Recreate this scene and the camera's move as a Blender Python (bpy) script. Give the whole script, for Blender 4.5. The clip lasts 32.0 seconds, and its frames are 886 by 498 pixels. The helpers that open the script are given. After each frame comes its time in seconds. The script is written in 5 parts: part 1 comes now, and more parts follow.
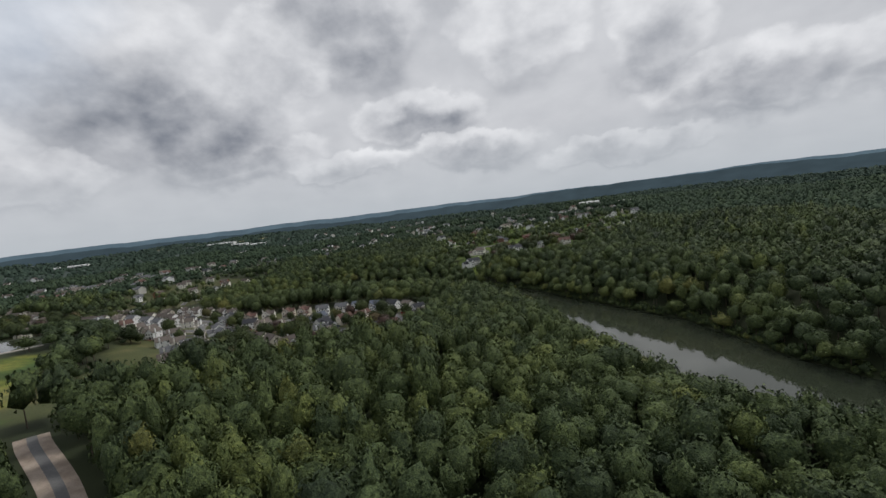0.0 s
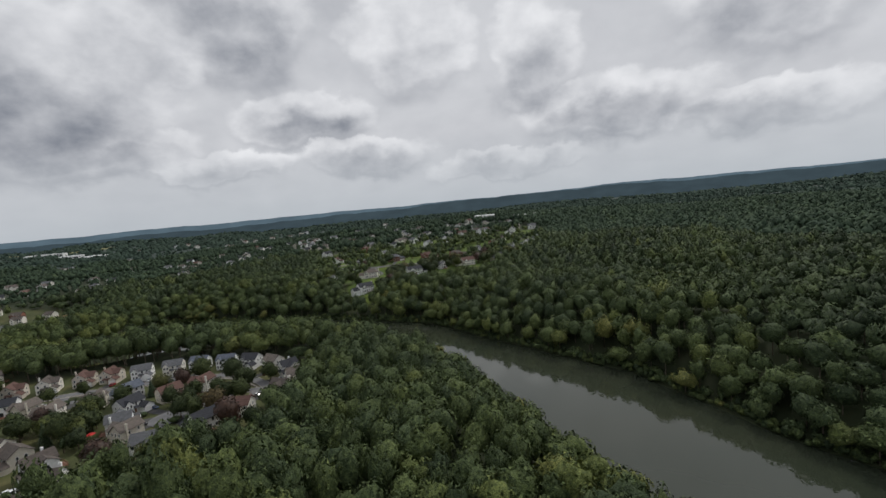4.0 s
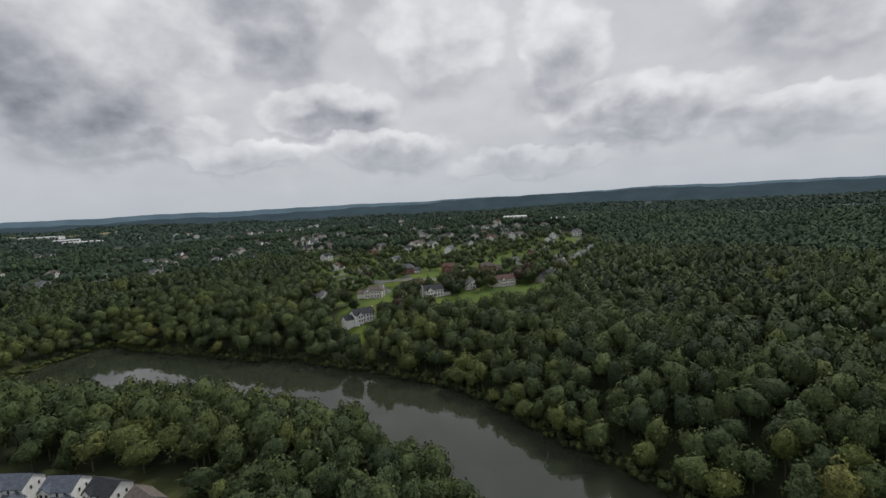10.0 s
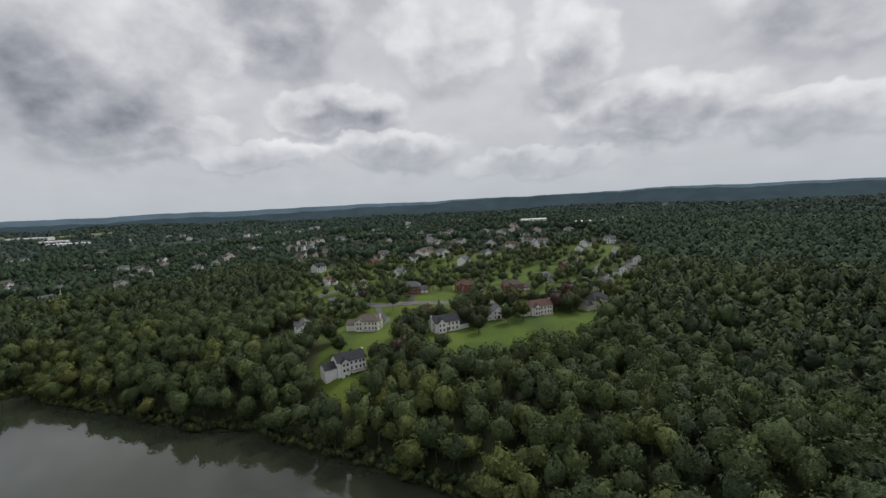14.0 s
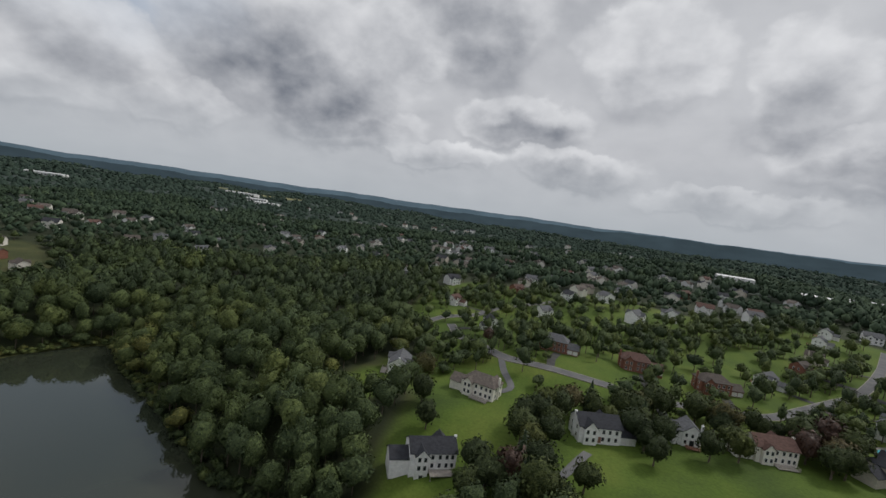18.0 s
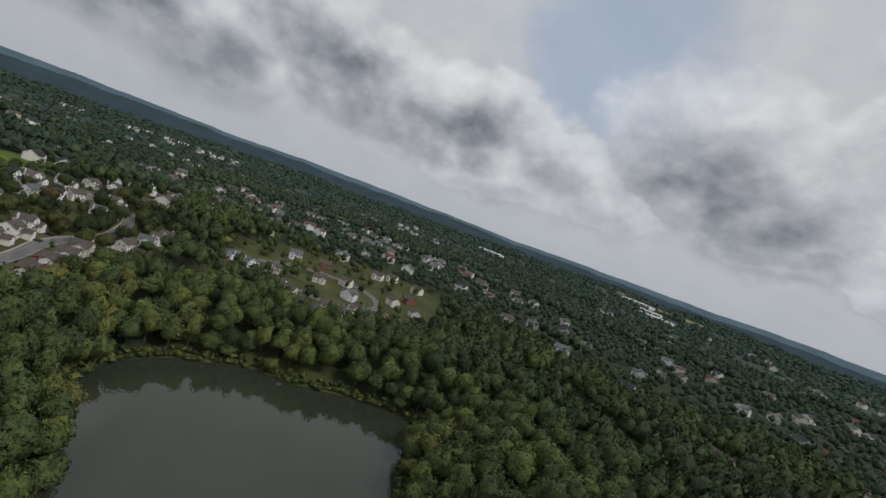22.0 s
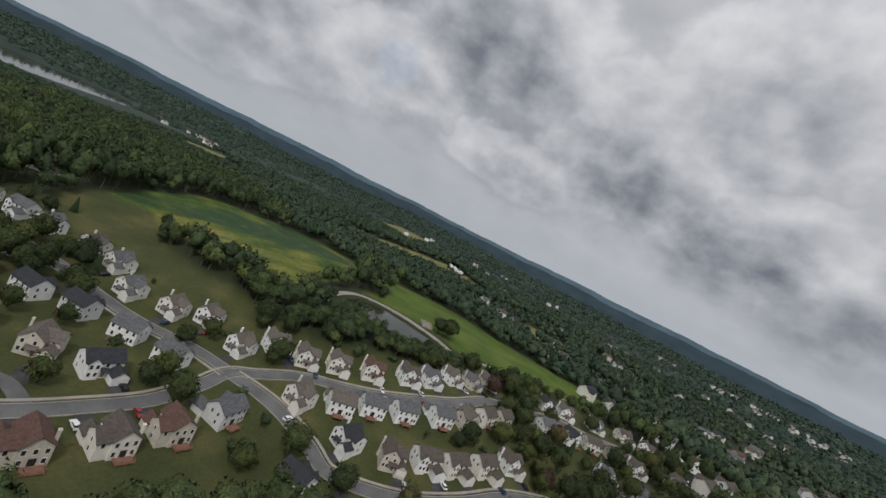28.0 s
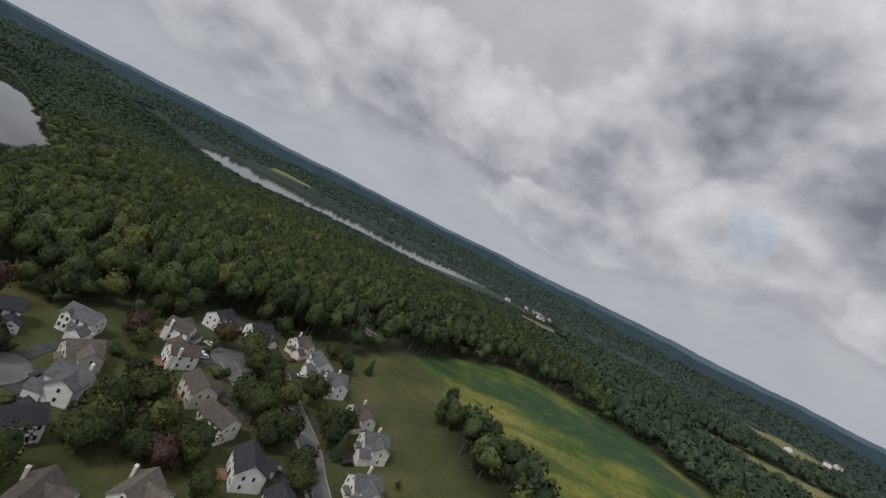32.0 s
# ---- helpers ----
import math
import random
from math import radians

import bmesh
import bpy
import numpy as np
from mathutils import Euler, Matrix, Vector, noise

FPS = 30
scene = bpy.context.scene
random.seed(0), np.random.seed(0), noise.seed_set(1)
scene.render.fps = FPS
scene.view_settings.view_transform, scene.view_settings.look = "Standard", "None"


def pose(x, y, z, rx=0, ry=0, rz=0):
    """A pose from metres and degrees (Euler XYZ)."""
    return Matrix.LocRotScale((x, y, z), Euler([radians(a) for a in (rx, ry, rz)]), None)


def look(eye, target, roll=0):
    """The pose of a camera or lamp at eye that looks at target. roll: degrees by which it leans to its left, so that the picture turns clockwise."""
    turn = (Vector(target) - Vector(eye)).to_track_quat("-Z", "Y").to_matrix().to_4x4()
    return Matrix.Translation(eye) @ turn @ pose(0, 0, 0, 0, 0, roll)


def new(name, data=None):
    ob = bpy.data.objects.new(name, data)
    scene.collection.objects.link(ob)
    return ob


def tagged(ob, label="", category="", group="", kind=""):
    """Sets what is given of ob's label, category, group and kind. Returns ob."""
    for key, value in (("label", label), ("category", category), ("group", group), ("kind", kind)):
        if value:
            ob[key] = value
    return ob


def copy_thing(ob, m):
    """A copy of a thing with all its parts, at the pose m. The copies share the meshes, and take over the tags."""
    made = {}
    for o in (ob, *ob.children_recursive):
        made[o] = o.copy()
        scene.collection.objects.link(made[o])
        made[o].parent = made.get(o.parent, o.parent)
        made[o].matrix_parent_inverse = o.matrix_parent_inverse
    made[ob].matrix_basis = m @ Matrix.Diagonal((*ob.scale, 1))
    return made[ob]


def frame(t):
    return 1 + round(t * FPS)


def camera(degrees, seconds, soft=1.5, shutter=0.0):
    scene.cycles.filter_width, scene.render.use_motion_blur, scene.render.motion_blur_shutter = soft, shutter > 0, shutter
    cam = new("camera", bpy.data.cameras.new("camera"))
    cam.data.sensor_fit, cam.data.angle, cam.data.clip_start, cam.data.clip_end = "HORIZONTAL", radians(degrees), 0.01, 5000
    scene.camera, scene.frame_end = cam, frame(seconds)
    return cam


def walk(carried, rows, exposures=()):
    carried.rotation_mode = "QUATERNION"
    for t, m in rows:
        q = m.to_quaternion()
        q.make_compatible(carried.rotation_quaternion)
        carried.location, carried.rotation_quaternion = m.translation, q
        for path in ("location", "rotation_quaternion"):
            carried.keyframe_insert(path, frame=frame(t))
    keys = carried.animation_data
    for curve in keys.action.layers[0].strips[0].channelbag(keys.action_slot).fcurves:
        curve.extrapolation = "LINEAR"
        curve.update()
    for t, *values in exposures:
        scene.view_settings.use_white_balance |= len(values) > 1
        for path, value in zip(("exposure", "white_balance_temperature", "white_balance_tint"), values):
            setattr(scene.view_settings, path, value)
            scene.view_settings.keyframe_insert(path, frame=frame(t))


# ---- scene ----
cam = camera(89.93, 32.0)
PATH = [
    (0.0, 0.00, 0.00, 97.44, 84.938, 6.828, 0.985),
    (0.5, -1.40, 11.93, 98.66, 84.725, 8.159, -2.490),
    (1.0, -2.20, 24.07, 99.50, 84.659, 8.742, -5.286),
    (1.5, -2.50, 35.95, 100.40, 84.621, 9.360, -8.020),
    (2.0, -2.48, 47.54, 101.63, 84.536, 9.550, -10.759),
    (2.5, -2.09, 59.40, 102.61, 84.429, 9.523, -13.658),
    (3.0, -1.11, 70.24, 103.46, 84.384, 9.265, -15.880),
    (3.5, 1.06, 81.73, 104.23, 84.563, 7.188, -14.638),
    (5.5, 9.54, 128.75, 105.29, 84.176, 3.071, -11.793),
    (6.0, 11.14, 140.69, 105.44, 84.220, 2.190, -11.562),
    (6.5, 13.72, 153.33, 105.61, 84.191, 2.133, -11.603),
    (7.0, 15.60, 166.35, 105.82, 84.205, 2.123, -11.465),
    (7.5, 17.24, 179.60, 105.96, 84.188, 2.222, -11.289),
    (8.0, 18.58, 192.60, 106.21, 84.225, 1.401, -10.790),
    (8.5, 20.18, 204.56, 106.29, 84.232, 1.492, -10.698),
    (9.0, 22.11, 216.42, 106.36, 84.287, 1.702, -10.539),
    (9.5, 23.94, 228.48, 106.50, 84.282, 2.447, -10.680),
    (10.0, 25.72, 240.36, 106.82, 84.260, 3.017, -10.652),
    (10.5, 27.47, 252.30, 107.19, 84.316, 3.119, -10.448),
    (11.0, 28.92, 264.42, 107.63, 84.324, 2.886, -10.280),
    (11.5, 30.24, 275.96, 108.40, 84.281, 2.677, -10.087),
    (12.0, 31.84, 287.84, 109.03, 84.248, 2.384, -9.872),
    (12.5, 33.33, 300.06, 109.07, 84.302, 2.363, -9.762),
    (13.0, 34.81, 312.28, 109.07, 84.315, 2.527, -9.700),
    (13.5, 36.56, 324.63, 109.26, 84.320, 2.778, -9.751),
    (15.5, 42.47, 375.32, 110.24, 84.373, 0.785, -7.035),
    (16.0, 44.13, 387.60, 110.30, 84.532, -1.521, -3.194),
    (16.5, 44.97, 399.66, 110.25, 84.723, -3.693, 0.502),
    (17.0, 45.31, 411.64, 110.25, 84.857, -6.057, 4.589),
    (17.5, 44.83, 423.71, 110.64, 84.886, -7.432, 7.718),
    (18.0, 43.91, 435.56, 110.96, 84.961, -8.140, 11.058),
    (18.5, 42.23, 447.11, 111.18, 85.089, -10.117, 16.867),
    (19.0, 39.89, 458.98, 111.32, 85.198, -12.594, 23.857),
    (19.5, 37.00, 470.95, 111.85, 85.342, -14.470, 30.309),
    (20.0, 32.63, 482.56, 112.01, 85.444, -15.660, 36.164),
    (20.5, 27.11, 494.14, 112.14, 85.573, -16.909, 42.484),
    (21.0, 20.44, 505.28, 112.39, 85.662, -17.890, 48.662),
    (21.5, 12.39, 515.09, 112.52, 85.732, -19.132, 55.293),
    (22.0, 3.11, 523.80, 112.02, 85.892, -20.156, 61.672),
    (22.5, -6.95, 531.46, 111.32, 86.116, -20.750, 67.645),
    (23.0, -17.71, 538.35, 110.86, 86.298, -21.211, 73.427),
    (23.5, -28.59, 544.23, 111.06, 86.339, -21.806, 79.395),
    (24.0, -40.70, 548.24, 110.94, 86.433, -22.583, 85.358),
    (24.5, -52.69, 551.29, 110.91, 86.525, -22.900, 91.040),
    (25.0, -64.74, 553.17, 111.27, 86.550, -23.267, 96.630),
    (25.5, -77.55, 553.65, 111.54, 86.514, -23.978, 102.860),
    (27.5, -124.93, 540.19, 113.09, 86.410, -26.141, 128.330),
    (28.0, -135.80, 533.69, 112.71, 86.528, -26.839, 134.522),
    (28.5, -145.68, 526.25, 112.77, 86.530, -27.825, 141.350),
    (29.0, -154.37, 517.31, 112.93, 86.470, -28.222, 147.833),
    (29.5, -162.01, 507.22, 112.75, 86.472, -28.381, 153.483),
    (30.0, -169.09, 496.79, 112.56, 86.501, -28.662, 159.629),
    (30.5, -174.52, 485.86, 112.13, 86.545, -28.653, 165.665),
    (31.0, -178.98, 474.35, 111.47, 86.762, -28.028, 170.282),
    (31.5, -182.62, 462.41, 110.21, 87.006, -27.646, 175.539),
    (32.0, -185.05, 450.95, 108.77, 87.603, -27.207, -179.649),
]
walk(cam, [(t, pose(x, y, z, rx, ry, rz)) for t, x, y, z, rx, ry, rz in PATH], [(0, 0.0), (15, 0.0), (19, -0.2), (32, -0.2)])

# ---- light ----
SUN_AZIMUTH, SUN_HEIGHT = radians(47), radians(48)
GAP_WAY = (-0.685, 0.607, 0.41)
world = bpy.data.worlds.new("world")
scene.world = world
world.use_nodes = True
wn, wl = world.node_tree.nodes, world.node_tree.links
wn.clear()


def wnode(kind, **inputs):
    nd = wn.new(kind)
    for key, value in inputs.items():
        nd.inputs[key.replace("_", " ")].default_value = value
    return nd


def wmath(op, a, b=None):
    nd = wn.new("ShaderNodeMath")
    nd.operation = op
    for k, v in enumerate((a, b)):
        if v is None:
            continue
        if isinstance(v, (int, float)):
            nd.inputs[k].default_value = v
        else:
            wl.new(v, nd.inputs[k])
    return nd.outputs[0]


def wramp(fac, stops):
    nd = wn.new("ShaderNodeValToRGB")
    while len(nd.color_ramp.elements) < len(stops):
        nd.color_ramp.elements.new(0.5)
    for e, (p, c) in zip(nd.color_ramp.elements, stops):
        e.position, e.color = p, (*c, 1)
    wl.new(fac, nd.inputs[0])
    return nd.outputs[0]


def wmix(fac, a, b):
    nd = wn.new("ShaderNodeMix")
    nd.data_type = "RGBA"
    for k, v in ((0, fac), (6, a), (7, b)):
        if isinstance(v, (int, float)):
            nd.inputs[k].default_value = v
        elif isinstance(v, tuple):
            nd.inputs[k].default_value = (*v, 1)
        else:
            wl.new(v, nd.inputs[k])
    return nd.outputs[2]


coord = wn.new("ShaderNodeTexCoord").outputs["Generated"]
split = wn.new("ShaderNodeSeparateXYZ")
wl.new(coord, split.inputs[0])
up = wmath("MAXIMUM", split.outputs[2], 0.0)
depth = wmath("ADD", up, 0.26)
plane = wn.new("ShaderNodeCombineXYZ")
wl.new(wmath("DIVIDE", split.outputs[0], depth), plane.inputs[0])
wl.new(wmath("DIVIDE", split.outputs[1], depth), plane.inputs[1])


sky = wn.new("ShaderNodeTexSky")
sky.sky_type, sky.sun_disc = "NISHITA", False
sky.sun_elevation, sky.sun_rotation = SUN_HEIGHT, SUN_AZIMUTH
sky_scaled = wn.new("ShaderNodeVectorMath")
sky_scaled.operation = "SCALE"
sky_scaled.inputs["Scale"].default_value = 0.09
wl.new(sky.outputs[0], sky_scaled.inputs[0])


def wplane(spread):
    """The cloud layer's coordinates, drawn out from the zenith by a factor."""
    nd = wn.new("ShaderNodeVectorMath")
    nd.operation = "SCALE"
    nd.inputs["Scale"].default_value = spread
    wl.new(plane.outputs[0], nd.inputs[0])
    return nd.outputs[0]


def wnoise_at(vec, scale, detail, rough, shift, distort=0.0):
    mp = wn.new("ShaderNodeMapping")
    mp.inputs["Location"].default_value = shift
    wl.new(vec, mp.inputs[0])
    nd = wnode("ShaderNodeTexNoise", Scale=scale, Detail=detail, Roughness=rough, Distortion=distort)
    wl.new(mp.outputs[0], nd.inputs["Vector"])
    return nd.outputs["Fac"]


def wgrey(fac, stops):
    bw = wn.new("ShaderNodeRGBToBW")
    wl.new(wramp(fac, [(p, (v, v, v)) for p, v in stops]), bw.inputs[0])
    return bw.outputs[0]


# heaped clouds: azimuth from +y, height, half widths in degrees and depth of the grey base
CLOUDS_NORTH = [(-44, 6.9, 5, 1.5, 0.5), (-36, 15.2, 8, 4.6, 0.8), (-29, 12.4, 9, 4.2, 1.0), (-25, 8.2, 7, 1.7, 0.8), (-19, 17.4, 4, 3, 0.5), (-13, 6.4, 6, 1, 0.5), (-13, 28.3, 6, 6.5, 0.8), (-9, 21.2, 6, 4, 0.8), (-3, 10.8, 6, 1.8, 0.9),
                (4, 6.3, 6, 1.2, 0.7), (11, 18.2, 5, 3.1, 0.45), (22, 4.4, 7, 0.9, 0.5), (26, 14.7, 4, 3.4, 0.7), (35, 8.7, 8, 1.9, 0.9), (48, 6.6, 7, 1.4, 0.7), (50, 17, 7, 3.4, 0.7), (0, 33, 9, 6, 0.5)]
CLOUDS_WEST = [(-136, 20.6, 9, 5, 0.7), (-117, 15.2, 9, 5, 0.75), (-103, 11.2, 8, 3.6, 0.95), (-93, 8.5, 7, 3.8, 0.85), (-84, 14.5, 6, 3.4, 0.8), (-77, 11.7, 8, 3.4, 0.95), (-69, 10.1, 8, 3, 0.85), (-62, 11.4, 8, 3.3, 1.0), (-56, 5.5, 7, 1.6, 0.5), (-50, 9.5, 6, 2.4, 0.6), (-105, 24, 9, 5, 0.45)]
CLOUDS_SOUTH = [(-180, 13.4, 6, 3.2, 0.6), (-167, 6.2, 8, 2, 0.5), (-166, 15.7, 7, 4.6, 0.65), (-159, 8.5, 8, 3, 0.6), (-155, 28, 9, 6, 0.9), (-141, 22.9, 6, 4, 0.75), (-146, 13, 7, 3, 0.5), (150, 7.1, 7, 3.1, 0.55), (167, 13.1, 8, 4, 0.65), (-128, 9, 8, 2.2, 0.55), (130, 14, 9, 4, 0.6), (105, 20, 9, 6, 0.6), (80, 10, 9, 3, 0.6)]


def wvec(op, a, b):
    nd = wn.new("ShaderNodeVectorMath")
    nd.operation = op
    for k, v in enumerate((a, b)):
        if isinstance(v, (tuple, Vector)):
            nd.inputs[k].default_value = v
        elif v is not None:
            wl.new(v, nd.inputs[k])
    return nd.outputs["Value"] if op in ("LENGTH", "DOT_PRODUCT") else nd.outputs[0]


def billow_colour(scale, detail):
    nd = wnode("ShaderNodeTexNoise", Scale=scale, Detail=detail, Roughness=0.5)
    wl.new(wvec("MULTIPLY", coord, (1, 1, 1.35)), nd.inputs["Vector"])
    return nd


puff = billow_colour(7.0, 6.0)
warp = wvec("MULTIPLY", wvec("SUBTRACT", puff.outputs["Color"], (0.5, 0.5, 0.5)), (0.16, 0.16, 0.10))
curl = wvec("MULTIPLY", wvec("SUBTRACT", billow_colour(21.0, 5.0).outputs["Color"], (0.5, 0.5, 0.5)), (0.05, 0.05, 0.045))
bent = wvec("ADD", wvec("ADD", coord, warp), curl)


def cloud_mask(vec, shift, solid, edge, amount):
    """1 inside an ellipse that is moved up by shift, falling off between the radii solid and edge."""
    nd = wn.new("ShaderNodeMapRange")
    nd.interpolation_type = "SMOOTHSTEP"
    nd.inputs["From Min"].default_value, nd.inputs["From Max"].default_value = solid, edge
    nd.inputs["To Min"].default_value, nd.inputs["To Max"].default_value = amount, 0.0
    wl.new(wvec("LENGTH", wvec("SUBTRACT", vec, (0, 0, shift)), None), nd.inputs[0])
    return nd.outputs[0]


grey_base, white_top = 0.0, 0.0
for az, el, wide, tall, deep in CLOUDS_NORTH + CLOUDS_WEST + [(*c[:4], c[4] * 0.8) for c in CLOUDS_SOUTH]:
    a, e = radians(az), radians(el)
    c = Vector((math.sin(a) * math.cos(e), math.cos(a) * math.cos(e), math.sin(e)))
    turn = Matrix.Rotation(a, 3, "Z")
    mp = wn.new("ShaderNodeMapping")
    mp.inputs["Location"].default_value = -(turn @ c)
    mp.inputs["Rotation"].default_value = (0, 0, a)
    wl.new(bent, mp.inputs[0])
    local = wvec("MULTIPLY", mp.outputs[0], Vector((1 / radians(wide * 1.55), 1.2, 1 / radians(tall * 1.8))))
    grey_base = wmath("MAXIMUM", cloud_mask(local, -0.08, 0.20, 1.02, deep), grey_base)
    white_top = wmath("MAXIMUM", cloud_mask(local, 0.34, 0.78, 1.03, 1.0), white_top)
fine = wgrey(billow_colour(12.0, 6.0).outputs["Fac"], [(0.3, 0.0), (0.7, 1.0)])
broad = wgrey(billow_colour(3.2, 5.0).outputs["Fac"], [(0.3, 0.0), (0.7, 1.0)])
wisps = wnoise_at(wplane(1.0), 2.2, 4.5, 0.5, (3.7, 1.9, 0), 0.3)
# the cloud cover is thinner to the north and heavier to the south
cover = wn.new("ShaderNodeMapRange")
cover.interpolation_type = "SMOOTHSTEP"
for key, value in (("From Min", -0.75), ("From Max", 0.55), ("To Min", 0.475), ("To Max", 0.56)):
    cover.inputs[key].default_value = value
wl.new(split.outputs[1], cover.inputs[0])
lum = wmath("ADD", cover.outputs[0], wmath("ADD", 0.025, wmath("MULTIPLY", fine, 0.06)))
lum = wmath("ADD", lum, wmath("MULTIPLY", wmath("SUBTRACT", wisps, 0.5), 0.15))
lum = wmath("ADD", lum, wmath("MULTIPLY", white_top, wmath("ADD", 0.06, wmath("MULTIPLY", fine, 0.14))))
lum = wmath("SUBTRACT", lum, wmath("MULTIPLY", wmath("MULTIPLY", grey_base, wmath("ADD", 1.05, wmath("MULTIPLY", fine, -0.25))), 0.42))
lum = wmath("SUBTRACT", lum, wmath("MULTIPLY", broad, 0.05))
lum = wmath("MINIMUM", wmath("MAXIMUM", lum, 0.19), 0.86)
tone = wn.new("ShaderNodeCombineColor")
wl.new(wmath("SUBTRACT", lum, 0.02), tone.inputs[0])
wl.new(wmath("ADD", wmath("MULTIPLY", lum, 0.985), 0.002), tone.inputs[1])
wl.new(wmath("ADD", wmath("MULTIPLY", lum, 0.96), 0.05), tone.inputs[2])
# small blue openings
gap = 0.0
for way, reach in ((GAP_WAY, 0.27), ((-0.495, -0.83, 0.245), 0.06), ((-0.62, 0.66, 0.34), 0.10)):
    g = wn.new("ShaderNodeMapRange")
    g.interpolation_type = "SMOOTHSTEP"
    g.inputs["From Min"].default_value, g.inputs["From Max"].default_value = reach * 0.35, reach
    g.inputs["To Min"].default_value, g.inputs["To Max"].default_value = 0.62, 0.0
    wl.new(wvec("LENGTH", wvec("SUBTRACT", bent, Vector(way).normalized()), None), g.inputs[0])
    gap = wmath("MAXIMUM", g.outputs[0], gap)
blue = wmix(0.6, sky_scaled.outputs[0], (0.42, 0.56, 0.76))
lit_sky = wmix(wmath("MULTIPLY", gap, wmath("SUBTRACT", 1.0, wmath("MULTIPLY", white_top, 0.55))), tone.outputs[0], blue)
haze = wgrey(up, [(0.0, 0.85), (0.05, 0.5), (0.16, 0.0)])
level = wmix(haze, lit_sky, (0.455, 0.495, 0.535))
# an overcast vault is brightest overhead
vault = wn.new("ShaderNodeVectorMath")
vault.operation = "SCALE"
wl.new(level, vault.inputs[0])
wl.new(wgrey(up, [(0.0, 0.333), (0.52, 0.34), (0.75, 0.42), (1.0, 0.48)]), vault.inputs["Scale"])
final_sky = vault.outputs[0]
back = wn.new("ShaderNodeBackground")
back.inputs["Strength"].default_value = 3.0
wl.new(final_sky, back.inputs[0])
out = wn.new("ShaderNodeOutputWorld")
wl.new(back.outputs[0], out.inputs[0])

sun_data = bpy.data.lights.new("sun", "SUN")
sun_data.energy, sun_data.angle, sun_data.color = 1.7, radians(10), (1.0, 0.96, 0.9)
sun = new("sun", sun_data)
sun.matrix_world = look((0, 0, 0), (-math.sin(SUN_AZIMUTH) * math.cos(SUN_HEIGHT), -math.cos(SUN_AZIMUTH) * math.cos(SUN_HEIGHT), -math.sin(SUN_HEIGHT)))


# ---- materials ----
def material(name, build, rough=0.8, metal=0.0, bump=None, gloss=0.3):
    """A Principled material whose colour comes out of build(nodes, links, coord)."""
    m = bpy.data.materials.new(name)
    m.use_nodes = True
    nt = m.node_tree
    bsdf = nt.nodes["Principled BSDF"]
    bsdf.inputs["Roughness"].default_value, bsdf.inputs["Metallic"].default_value = rough, metal
    col = build(nt)
    if isinstance(col, tuple):
        bsdf.inputs["Base Color"].default_value = (*col, 1)
    else:
        nt.links.new(col, bsdf.inputs["Base Color"])
    bsdf.inputs["Specular IOR Level"].default_value = gloss
    if bump:
        scale, strength, dist = bump
        tx = noise_tex(nt, scale, 4)
        b = nt.nodes.new("ShaderNodeBump")
        b.inputs["Strength"].default_value, b.inputs["Distance"].default_value = strength, dist
        nt.links.new(tx, b.inputs["Height"])
        nt.links.new(b.outputs[0], bsdf.inputs["Normal"])
    return m


def noise_tex(nt, scale, detail=3, stretch=None, obj=False):
    tc = nt.nodes.new("ShaderNodeNewGeometry") if not obj else nt.nodes.new("ShaderNodeTexCoord")
    vec = tc.outputs["Object"] if obj else tc.outputs["Position"]
    if stretch:
        mp = nt.nodes.new("ShaderNodeMapping")
        mp.inputs["Scale"].default_value = stretch
        nt.links.new(vec, mp.inputs[0])
        vec = mp.outputs[0]
    nd = nt.nodes.new("ShaderNodeTexNoise")
    nd.inputs["Scale"].default_value, nd.inputs["Detail"].default_value = scale, detail
    nt.links.new(vec, nd.inputs["Vector"])
    return nd.outputs["Fac"]


def ramp(nt, fac, stops):
    nd = nt.nodes.new("ShaderNodeValToRGB")
    while len(nd.color_ramp.elements) < len(stops):
        nd.color_ramp.elements.new(0.5)
    for e, (p, c) in zip(nd.color_ramp.elements, stops):
        e.position, e.color = p, (*c, 1)
    nt.links.new(fac, nd.inputs[0])
    return nd.outputs[0]


def mixc(nt, fac, a, b, mode="MIX"):
    nd = nt.nodes.new("ShaderNodeMix")
    nd.data_type, nd.blend_type = "RGBA", mode
    for k, v in ((0, fac), (6, a), (7, b)):
        if isinstance(v, (int, float)):
            nd.inputs[k].default_value = v
        elif isinstance(v, tuple):
            nd.inputs[k].default_value = (*v, 1)
        else:
            nt.links.new(v, nd.inputs[k])
    return nd.outputs[2]


def two_tone(a, b, scale, fine=None, stretch=None):
    """Colour that wanders between a and b in patches, with a finer grain over it."""
    def build(nt):
        c = ramp(nt, noise_tex(nt, scale, 4, stretch), [(0.35, a), (0.65, b)])
        if fine:
            g = ramp(nt, noise_tex(nt, fine, 3), [(0.3, (0.86, 0.86, 0.86)), (0.7, (1.05, 1.05, 1.05))])
            c = mixc(nt, 1.0, c, g, "MULTIPLY")
        return c
    return build


def attribute(nt, name):
    nd = nt.nodes.new("ShaderNodeAttribute")
    nd.attribute_name = name
    return nd.outputs["Fac"]


